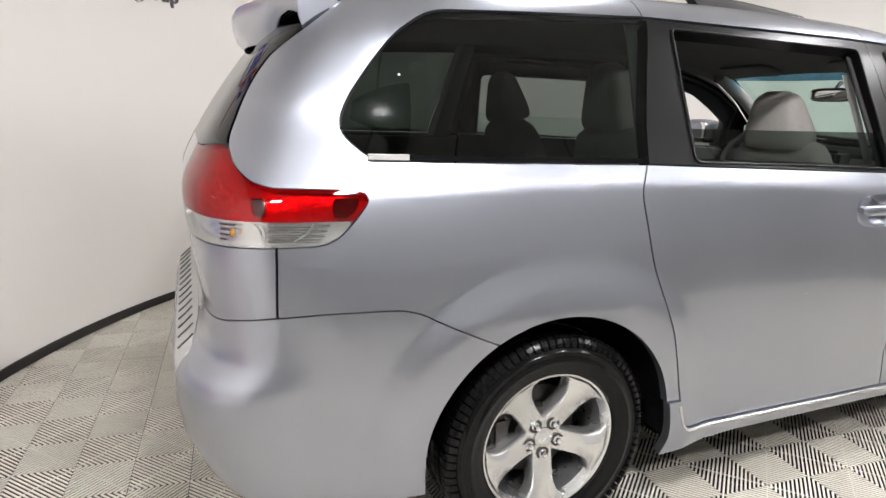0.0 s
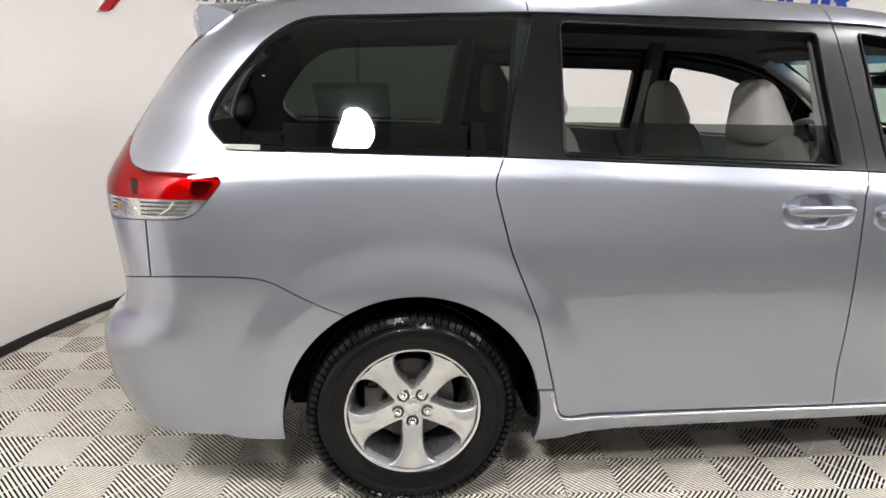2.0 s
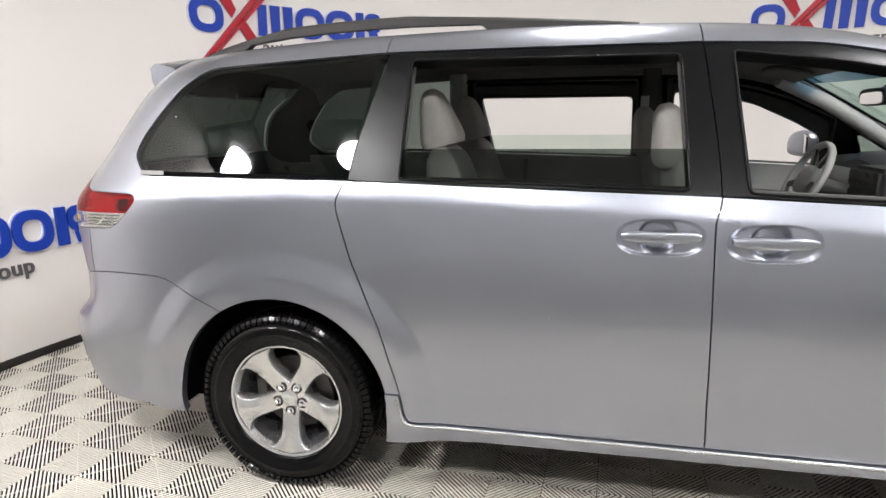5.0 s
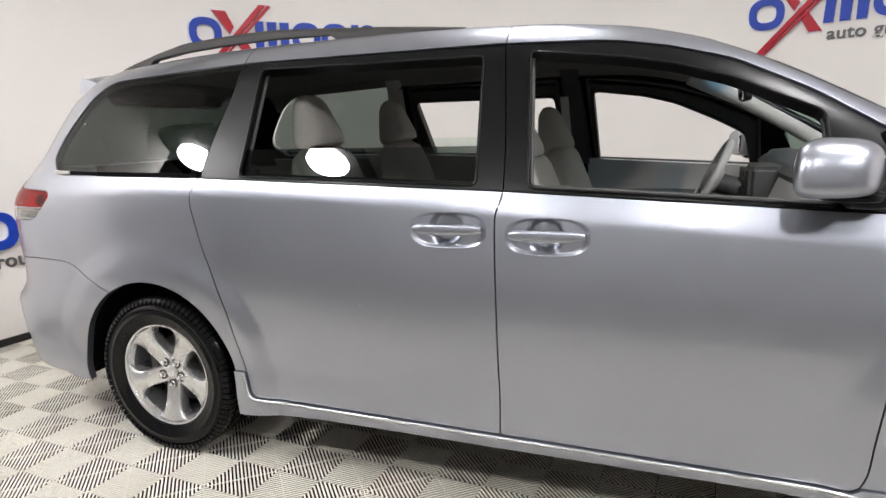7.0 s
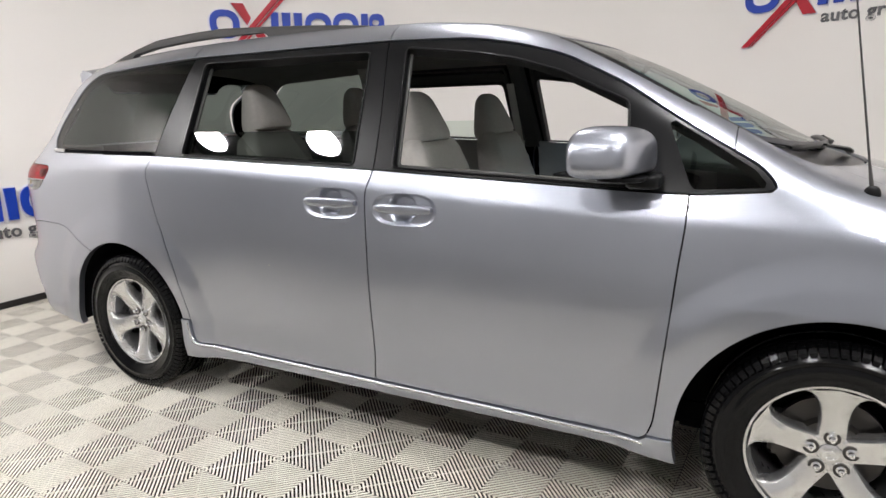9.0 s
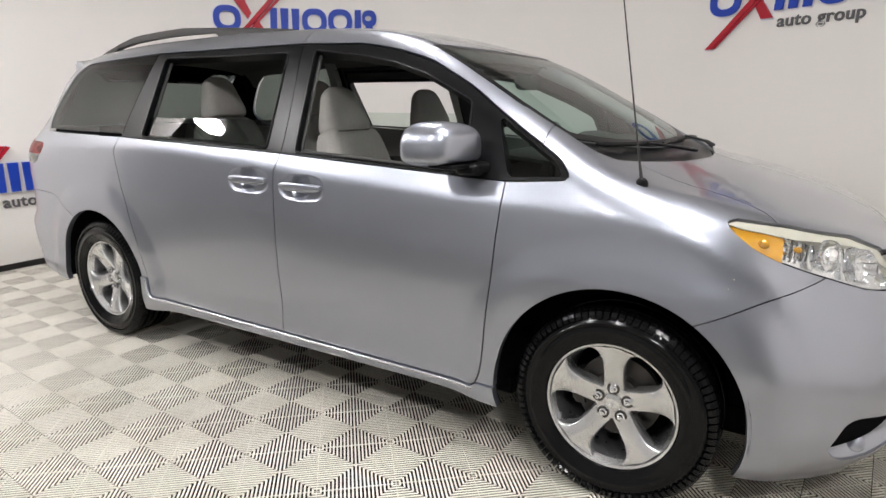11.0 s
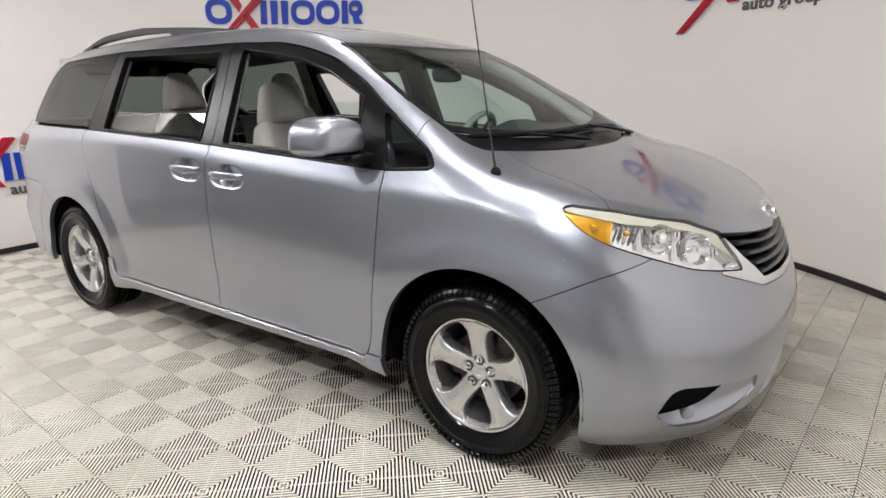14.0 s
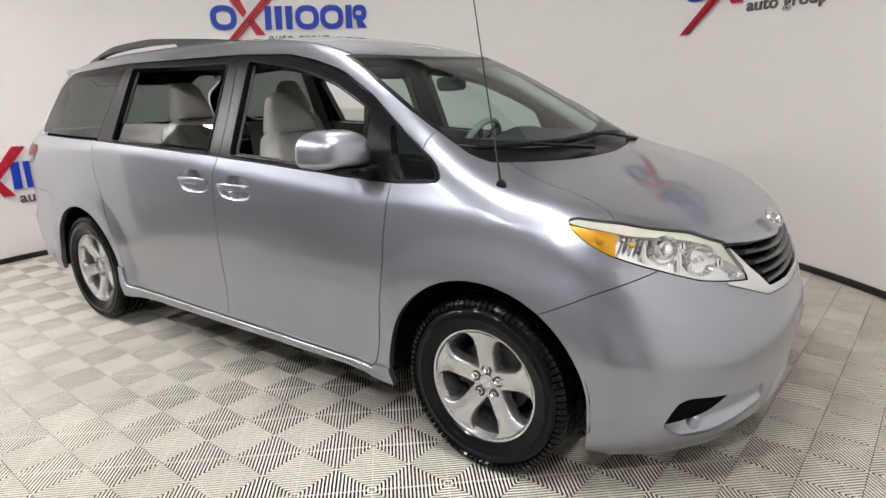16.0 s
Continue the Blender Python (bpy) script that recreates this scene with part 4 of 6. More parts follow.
def front_x(y, z):
    """How far forward the body's nose lies."""
    lo, hi = 3.0, 4.2
    for _ in range(30):
        mid = (lo + hi) / 2
        if form(np.array([mid]), np.array([y]), np.array([z]))[0] > 0:
            hi = mid
        else:
            lo = mid
    return lo


def top_z(x, y):
    lo, hi = 0.9, 1.9
    for _ in range(30):
        mid = (lo + hi) / 2
        if form(np.array([x]), np.array([y]), np.array([mid]))[0] > 0:
            hi = mid
        else:
            lo = mid
    return lo


def grid(bm, rows, close=False):
    vs = [[bm.verts.new(p) for p in row] for row in rows]
    for a, b in zip(vs, vs[1:]):
        n = len(a)
        for j in range(n if close else n - 1):
            bm.faces.new((a[j], a[(j + 1) % n], b[(j + 1) % n], b[j]))
    return vs


def tube(bm, path, radii, sides=10, flat=1.0):
    """A closed round bar along a path; flat squeezes it upright."""
    rows = []
    for i, p in enumerate(path):
        p = Vector(p)
        d = (Vector(path[min(i + 1, len(path) - 1)]) - Vector(path[max(i - 1, 0)])).normalized()
        u = d.cross(Vector((0, 0, 1)))
        u = u.normalized() if u.length > 1e-4 else Vector((1, 0, 0))
        w = u.cross(d).normalized()
        r = radii[i] if isinstance(radii, (list, tuple)) else radii
        rows.append([p + u * (r * math.cos(2 * math.pi * k / sides)) + w * (r * flat * math.sin(2 * math.pi * k / sides)) for k in range(sides)])
    vs = grid(bm, rows, True)
    bm.faces.new(vs[0][::-1])
    bm.faces.new(vs[-1])
    bmesh.ops.recalc_face_normals(bm, faces=bm.faces)


def pillow(bm, centre, size, e1=0.5, e2=0.5, m=None, nu=28, nv=16):
    """A rounded block: a superquadric."""
    def pw(v, e):
        return math.copysign(abs(v) ** e, v)
    top = bm.verts.new((0, 0, size[2]))
    low = bm.verts.new((0, 0, -size[2]))
    rows = []
    for j in range(1, nv):
        t = -math.pi / 2 + math.pi * j / nv
        rows.append([bm.verts.new((size[0] * pw(math.cos(t), e1) * pw(math.cos(2 * math.pi * i / nu), e2), size[1] * pw(math.cos(t), e1) * pw(math.sin(2 * math.pi * i / nu), e2), size[2] * pw(math.sin(t), e1))) for i in range(nu)])
    for a, b in zip(rows, rows[1:]):
        for i in range(nu):
            bm.faces.new((a[i], a[(i + 1) % nu], b[(i + 1) % nu], b[i]))
    for i in range(nu):
        bm.faces.new((low, rows[0][(i + 1) % nu], rows[0][i]))
        bm.faces.new((top, rows[-1][i], rows[-1][(i + 1) % nu]))
    m = (m or Matrix.Identity(4))
    m = Matrix.Translation(centre) @ m
    for v in [top, low] + [v for r in rows for v in r]:
        v.co = m @ v.co


def ranged(a, b, n):
    return [a + (b - a) * i / (n - 1) for i in range(n)]


def door_handle(x0, x1, z, sy, door):
    """An oval recess with a deep thumb cup behind a bar grip."""
    cx = (x0 + x1) / 2
    rx, rz = (x1 - x0) / 2 + 0.016, 0.059
    cz = z - 0.004
    bm = bmesh.new()
    rows = []
    nt = 64
    for i in range(25):
        q = 1 - i / 24 * 0.995
        row_x, row_z = [], []
        for k in range(nt):
            t = 2 * math.pi * k / nt
            c, s = math.cos(t), math.sin(t)
            row_x.append(cx + q * rx * math.copysign(abs(c) ** 0.62, c))
            row_z.append(cz + q * rz * math.copysign(abs(s) ** 0.8, s))
        xs, zs = np.array(row_x), np.array(row_z)
        d = 0.0075 * np.clip((1 - q) / 0.16, 0, 1) ** 2 * (3 - 2 * np.clip((1 - q) / 0.16, 0, 1)) - 0.0008 * (i == 0) * 0
        cup = np.clip((1 - np.hypot((xs - cx + 0.008) / 0.060, (zs - cz - 0.002) / 0.055)) / 0.24, 0, 1)
        d = d + 0.032 * cup * cup * (3 - 2 * cup)
        ys = side_y(xs, zs) - d + 0.0012
        rows.append([(a, sy * b, c) for a, b, c in zip(xs, ys, zs)])
    grid(bm, rows, True)
    bmesh.ops.recalc_face_normals(bm, faces=bm.faces)
    cupp = smooth(part("handle_cup", bm, PAINT, door), 60)
    bm = bmesh.new()
    rows = []
    for i, x in enumerate(ranged(x0, x1, 21)):
        u = (x - cx) / (x1 - x0) * 2
        h = 0.0185 * (1 - 0.35 * abs(u) ** 4) * (1 if abs(u) < 0.97 else 0.75)
        y = float(side_y(x, z)) + 0.016 - 0.012 * abs(u) ** 3
        th = 0.0125
        rows.append([(x, sy * (y + th * math.copysign(abs(math.cos(a)) ** 0.6, math.cos(a))), z + 0.004 * u * 0 + h * math.copysign(abs(math.sin(a)) ** 0.7, math.sin(a))) for a in [2 * math.pi * k / 16 for k in range(16)]])
    vs = grid(bm, rows, True)
    bm.faces.new(vs[0][::-1])
    bm.faces.new(vs[-1])
    bmesh.ops.recalc_face_normals(bm, faces=bm.faces)
    return smooth(part("handle", bm, PAINT, cupp, "silver bar door handle"), 60)


doors = {"front_door": [], "sliding_door": []}
for child in list(van.children):
    for key in doors:
        if child.name.split(".")[0] == key:
            doors[key].append(child)
for k, sy in enumerate((-1, 1)):
    door_handle(1.199, 1.436, 1.024, sy, doors["sliding_door"][k])
    door_handle(1.528, 1.766, 1.011, sy, doors["front_door"][k])


def wing_mirror(sy, door):
    bm = bmesh.new()
    # housing: a rounded block, blunt to the rear, drawn in towards the front and flat below
    pillow(bm, (0, 0, 0), (0.098, 0.122, 0.080), 0.62, 0.56, None, 40, 26)
    for v in bm.verts:
        f = 0.5 + 0.5 * v.co.x / 0.096
        v.co.z = v.co.z * (1 - 0.16 * f * f) if v.co.z > 0 else -0.076 * (abs(v.co.z) / 0.080) ** 0.6 * (1 - 0.08 * f)
        v.co.y *= (1 - 0.10 * f * f) * (1 - 0.17 * max(0.0, v.co.z) / 0.08)
        out = -v.co.y if sy > 0 else v.co.y
        v.co.x += 0.30 * out * (1 if sy < 0 else 1)
        v.co += Vector((2.404, sy * 1.010, 1.220))
    bmesh.ops.recalc_face_normals(bm, faces=bm.faces)
    ob = smooth(part("wing_mirror", bm, PAINT, door, "silver wing mirror housing"), 60)
    bm = bmesh.new()
    pillow(bm, (2.336, sy * 1.015, 1.222), (0.008, 0.092, 0.058), 0.4, 0.3)
    smooth(part("mirror_pane", bm, MIRROR, ob))
    bm = bmesh.new()
    pillow(bm, (2.43, sy * 0.99, 1.146), (0.07, 0.085, 0.010), 0.5, 0.6)
    smooth(part("lower_shell", bm, BLACK, ob, "black lower shell"))
    bm = bmesh.new()
    pillow(bm, (2.482, sy * 0.925, 1.132), (0.052, 0.06, 0.024), 0.5, 0.5)
    smooth(part("mirror_arm", bm, BLACK, ob, "black mirror arm"))
    return ob


for k, sy in enumerate((-1, 1)):
    wing_mirror(sy, doors["front_door"][k])

# a thin lip along the top of each sill, its highlight put in as bright alloy, turned up behind the rear door edge
SILL_LIP = curve((0.452, 0.424), (0.462, 0.385), (0.476, 0.345), (0.50, 0.326), (0.56, 0.320), (1.0, 0.3165), (2.52, 0.3035))
for sy in (-1, 1):
    bm = bmesh.new()
    path = []
    for x in ranged(0.453, 0.52, 12) + ranged(0.56, 2.52, 30):
        z = float(SILL_LIP(x))
        path.append((x, sy * (float(side_y(x, z)) + 0.011), z))
    tube(bm, path, 0.0055, 8)
    smooth(part("sill_lip", bm, ALLOY, van, "sill lip in bright alloy for its highlight"), 60)

# roof rails: a long raised bar that sinks into the roof at both ends
for sy in (-1, 1):
    bm = bmesh.new()
    rows = []
    for x in ranged(-0.43, 1.26, 43):
        u = (x + 0.43) / 1.69
        h = 0.060 * min(1, (max(u, 0) / 0.22) ** 0.8, (max(1 - u, 0) / 0.5) ** 1.0)
        y = 0.545 + 0.012 * math.sin(math.pi * u)
        zr = top_z(x, y)
        under = zr + h * 0.42 if 0.1 < u < 0.68 else zr - 0.012
        topz = zr + h + 0.004
        wd = 0.019 + 0.008 * (u > 0.68) * min(1, (u - 0.68) * 8)
        row = []
        for px, pz in ((-1, 0), (-1, 0.55), (-0.7, 0.9), (-0.2, 1), (0.3, 1), (0.8, 0.85), (1, 0.5), (1, 0)):
            row.append((x, sy * (y - px * wd), under + (topz - under) * pz))
        rows.append(row)
    vs = grid(bm, rows, True)
    bm.faces.new(vs[0][::-1])
    bm.faces.new(vs[-1])
    bmesh.ops.recalc_face_normals(bm, faces=bm.faces)
    smooth(part("roof_rail", bm, RAILGREY, van, "dark grey roof rail"), 50)

# tailgate spoiler: a hollow shell that curls down behind the rear glass, open at both ends
def spoiler_edge(y):
    """Tip, its height, the root, the root's height, and how far the skirt hangs down: it is cut away in an arch near both ends."""
    q = abs(y) / 0.6
    tip, zt = -0.80 + 0.125 * q ** 1.8, 1.642 - 0.014 * q ** 2
    x0 = -0.47 - 0.095 * q ** 3
    arch = max(0.0, math.sin(math.pi * (abs(y) - 0.39) / 0.235)) if abs(y) > 0.39 else 0.0
    return tip, zt, x0, top_z(x0, abs(y) * 0.985) + 0.003, 0.92 - 0.55 * arch ** 0.8 - 0.2 * max(0.0, abs(y) - 0.5) / 0.1


bm = bmesh.new()
rows = []
for y in ranged(-0.60, 0.60, 49):
    tip, zt, x0, z0, k = spoiler_edge(y)
    mid = x0 * 0.45 + tip * 0.55
    outer = [(x0, z0), (x0 * 0.75 + tip * 0.25, z0 * 0.75 + zt * 0.25 + 0.006), (mid, z0 * 0.45 + zt * 0.55 + 0.008), (tip + 0.05 * k, zt + 0.006), (tip + 0.012, zt - 0.004), (tip, zt - 0.03 * k), (tip + 0.003, zt - 0.07 * k), (tip + 0.018 * k, zt - 0.112 * k), (tip + 0.045 * k, zt - 0.138 * k)]
    inner = [(tip + 0.056 * k, zt - 0.128 * k), (tip + 0.032 * k, zt - 0.102 * k), (tip + 0.018, zt - 0.066 * k), (tip + 0.018, zt - 0.034 * k), (tip + 0.055 * k, zt - 0.016), (mid, z0 * 0.45 + zt * 0.55 - 0.012), (x0 * 0.75 + tip * 0.25, z0 * 0.75 + zt * 0.25 - 0.014), (x0 - 0.01, z0 - 0.016)]
    rows.append([(a, y, b) for a, b in outer + inner])
vs = grid(bm, rows, True)
bm.faces.new(vs[0][::-1])
bm.faces.new(vs[-1])
bmesh.ops.recalc_face_normals(bm, faces=bm.faces)
spoiler = smooth(part("spoiler", bm, PAINT, tailgate, "silver roof spoiler"), 45)
# a near-black sheet under the shell puts in the shade of its hollow
bm = bmesh.new()
rows = []
for y in ranged(-0.49, 0.49, 31):
    tip, zt, x0, z0, k = spoiler_edge(y)
    mid = x0 * 0.45 + tip * 0.55
    rows.append([(x0 - 0.02, y, z0 - 0.022), (mid, y, z0 * 0.45 + zt * 0.55 - 0.018), (tip + 0.06 * k, y, zt - 0.024), (tip + 0.024, y, zt - 0.038 * k), (tip + 0.024, y, zt - 0.068 * k), (tip + 0.038 * k, y, zt - 0.10 * k), (tip + 0.058 * k, y, zt - 0.122 * k)])
grid(bm, rows)
thicken(bm, 0.003)
smooth(part("spoiler_lining", bm, GAPS, spoiler, "near-black sheet for the shade in the hollow"), 45)
for y in (-0.602, 0.602):
    tip, zt, x0, z0, k = spoiler_edge(0.60)
    bm = bmesh.new()
    edge = [(x0 + 0.01, z0 - 0.004), ((x0 + tip) / 2, (z0 + zt) / 2 + 0.004), (tip + 0.02, zt + 0.002), (tip + 0.004, zt - 0.02), (tip + 0.004, zt - 0.06), (-0.658, 1.530), (-0.62, 1.535), (-0.560, 1.585)]
    bm.faces.new([bm.verts.new((a, y, b)) for a, b in edge])
    thicken(bm, 0.008)
    part("spoiler_cheek", bm, PAINT, spoiler)
bm = bmesh.new()
box(bm, (-0.765, -0.13, 1.575), (-0.71, 0.13, 1.605))
bmesh.ops.bevel(bm, geom=bm.edges[:], offset=0.006, segments=2, affect="EDGES")
part("brake_lamp", bm, TRIMDARK, spoiler, "dark high brake lamp")

# rear bumper step pad: a grey inlay on the bumper's shelf, with ribs across it
def shelf_z(x, y):
    lo, hi = 0.58, 0.80
    for _ in range(26):
        mid = (lo + hi) / 2
        if form(np.array([x]), np.array([abs(y)]), np.array([mid]))[0] > 0:
            hi = mid
        else:
            lo = mid
    return lo


bm = bmesh.new()
rows = []
for y in ranged(-0.64, 0.64, 41):
    w = (1 - (abs(y) / 0.65) ** 4) ** 0.5
    rows.append([(x, y, shelf_z(x, y) + 0.004) for x in ranged(-1.036, -1.036 + 0.02 + 0.052 * w, 7)])
grid(bm, rows)
thicken(bm, 0.003)
pad = smooth(part("step_pad", bm, TRIMGREY, van, "pale grey ribbed bumper step pad"), 60)
for k in range(15):
    y = -0.56 + 0.08 * k
    bm = bmesh.new()
    tube(bm, [(x, y, shelf_z(x, y) + 0.006) for x in ranged(-1.028, -0.985, 5)], 0.0035, 6)
    part("pad_rib", bm, TRIMDARK, pad)
# strip under the fixed side windows, and a rivet on the pane
for sy in (-1, 1):
    bm = bmesh.new()
    rows = []
    for x in ranged(-0.54, 0.27, 30):
        rows.append([(x, sy * (float(side_y(x, z)) + d), z) for z, d in ((1.203 - 0.013 * (x + 0.54), 0.001), (1.203 - 0.013 * (x + 0.54), 0.006), (1.217 - 0.013 * (x + 0.54), 0.006), (1.217 - 0.013 * (x + 0.54), 0.001))])
    vs = grid(bm, rows, True)
    bm.faces.new(vs[0])
    bm.faces.new(vs[-1])
    bmesh.ops.recalc_face_normals(bm, faces=bm.faces)
    part("window_track", bm, GAPS, van, "black strip under the rear side window")
    bm = bmesh.new()
    rows = []
    for x in ranged(-0.555, -0.452, 9):
        z = 1.2035 - 0.013 * (x + 0.54)
        rows.append([(x, sy * (float(side_y(x, z)) + d), z + h) for h, d in ((0.001, 0.001), (0.001, 0.0085), (0.014, 0.0085), (0.016, 0.001))])
    vs = grid(bm, rows, True)
    bm.faces.new(vs[0])
    bm.faces.new(vs[-1])
    bmesh.ops.recalc_face_normals(bm, faces=bm.faces)
    part("track_cap", bm, TRIMGREY, van, "grey end piece of the window strip")
    bm = bmesh.new()
    pillow(bm, (-0.447, sy * float(side_y(-0.447, 1.415)), 1.415), (0.005, 0.004, 0.004), 1, 1, None, 10, 8)
    smooth(part("rivet", bm, CHROME, van))

# seals round the window openings: a thin outer lip and a thicker inner channel
for k, sy in enumerate((-1, 1)):
    for outline, door in ((OPEN_SLIDE, doors["sliding_door"][k]), (OPEN_FRONT, doors["front_door"][k])):
        cx, cz = sum(p[0] for p in outline) / len(outline), sum(p[1] for p in outline) / len(outline)
        fine = []
        for (xa, za), (xb, zb) in zip(outline, outline[1:] + outline[:1]):
            n = max(1, int(math.hypot(xb - xa, zb - za) / 0.06))
            fine += [(xa + (xb - xa) * i / n, za + (zb - za) * i / n) for i in range(n)]
        for name, pull, depth, r in (("window_seal", 0.003, 0.002, 0.0045), ("window_channel", 0.003, 0.045, 0.008)):
            path = []
            for x, z in fine:
                d = math.hypot(cx - x, cz - z)
                x, z = x + (cx - x) / d * pull, z + (cz - z) / d * pull
                path.append(Vector((x, sy * (float(side_y(x, z)) - depth), z)))
            rows = []
            for i, p in enumerate(path):
                d = (path[(i + 1) % len(path)] - path[i - 1]).normalized()
                u = d.cross(Vector((0, 1, 0))).normalized()
                w = u.cross(d)
                rows.append([p + u * (r * math.cos(2 * math.pi * q / 8)) + w * (r * math.sin(2 * math.pi * q / 8)) for q in range(8)])
            bm = bmesh.new()
            grid(bm, rows + [rows[0]], True)
            bmesh.ops.remove_doubles(bm, verts=bm.verts, dist=1e-6)
            bmesh.ops.recalc_face_normals(bm, faces=bm.faces)
            smooth(part(name, bm, BLACK if name == "window_seal" else SEALGREY, door, "black rubber seal" if name == "window_seal" else "grey window channel"), 60)

# whip aerial on the right wing
bm = bmesh.new()
pillow(bm, (3.06, -0.838, 1.098), (0.021, 0.014, 0.026), 0.9, 0.9)
aerial = smooth(part("aerial_base", bm, BLACK, van, "black aerial foot"))
bm = bmesh.new()
tube(bm, [(3.058, -0.838, 1.115), (3.045, -0.838, 1.19), (2.985, -0.838, 1.55), (2.925, -0.838, 1.92)], [0.006, 0.0032, 0.0024, 0.0018], 8)
smooth(part("aerial_mast", bm, RAILGREY, aerial, "thin metal aerial mast"))

# wipers on the windscreen
for pts, arm in ((((2.862, -0.715), (2.97, -0.42), (2.995, -0.06)), ((3.075, -0.05), (3.05, -0.22), (2.968, -0.42))), (((2.985, -0.25), (2.99, 0.15), (2.975, 0.55)), ((3.045, 0.60), (3.045, 0.40), (2.995, 0.15)))):
    bm = bmesh.new()
    path = []
    for t in ranged(0, 1, 16):
        (x0, y0), (x1, y1), (x2, y2) = pts
        x = (1 - t) ** 2 * x0 + 2 * t * (1 - t) * x1 + t * t * x2
        y = (1 - t) ** 2 * y0 + 2 * t * (1 - t) * y1 + t * t * y2
        path.append((x, y, top_z(x, abs(y)) + 0.012))
    tube(bm, path, [0.004] + [0.009] * 14 + [0.004], 8, 1.2)
    wiper = smooth(part("wiper", bm, BLACK, van, "black wiper blade"))
    bm = bmesh.new()
    (x0, y0), (x1, y1), (x2, y2) = arm
    tube(bm, [(x0, y0, top_z(x0, abs(y0)) + 0.008), (x1, y1, top_z(x1, abs(y1)) + 0.022), (x2, y2, top_z(x2, abs(y2)) + 0.024)], [0.016, 0.013, 0.007], 8, 0.6)
    smooth(part("wiper_arm", bm, BLACK, wiper))

# grille bars, the emblem and lamps at the front
for i, (z, half) in enumerate(((0.836, 0.42), (0.806, 0.385), (0.775, 0.35), (0.744, 0.325), (0.715, 0.30))):
    bm = bmesh.new()
    rows = []
    for y in ranged(-half, half, 31):
        rise = 0.055 * (abs(y) / 0.45) ** 1.3
        zz = z + rise * (1 - i * 0.16)
        x = front_x(abs(y), zz) - 0.012
        rows.append([(x + a, y, zz + b) for a, b in ((-0.05, 0.004), (-0.01, 0.010), (0.004, 0.006), (0.006, -0.002), (0.0, -0.009), (-0.05, -0.008))])
    vs = grid(bm, rows, True)
    bm.faces.new(vs[0])
    bm.faces.new(vs[-1])
    bmesh.ops.recalc_face_normals(bm, faces=bm.faces)
    smooth(part("grille_bar", bm, GRILLE, van, "dark metallic grille bar"), 40)


def emblem():
    """Three plain ovals, one in another, bowed over the bonnet's edge."""
    cz, cx = 0.893, 3.822
    n = Vector(slope(np.array([cx]), np.array([0.0]), np.array([top_z(cx, 0.0)]))[0])
    p = Vector((cx, 0, top_z(cx, 0.0)))
    up = Vector((0, 1, 0)).cross(n).normalized() * -1
    if up.z < 0:
        up = -up
    bm = bmesh.new()
    for cu, cv, a, b, w in ((0, 0, 0.066, 0.045, 0.010), (0, 0.008, 0.050, 0.019, 0.008), (0, -0.004, 0.017, 0.038, 0.008)):
        ring = []
        for k in range(44):
            t = 2 * math.pi * k / 44
            row = []
            for q, h in ((a, 0.001), (a - w * 0.2, 0.007), (a - w * 0.8, 0.007), (a - w, 0.001)):
                f = q / a
                bb = b - (a - q)
                row.append(p + Vector((0, 1, 0)) * (cu + q * math.cos(t)) + up * (cv + bb * math.sin(t)) + n * (h + 0.001))
            ring.append(row)
        vs = [[bm.verts.new(c) for c in r] for r in ring]
        for k in range(44):
            a_, b_ = vs[k], vs[(k + 1) % 44]
            for i in range(3):
                bm.faces.new((a_[i], a_[i + 1], b_[i + 1], b_[i]))
    bmesh.ops.recalc_face_normals(bm, faces=bm.faces)
    smooth(part("emblem", bm, CHROME, van, "plain chrome oval emblem"), 50)


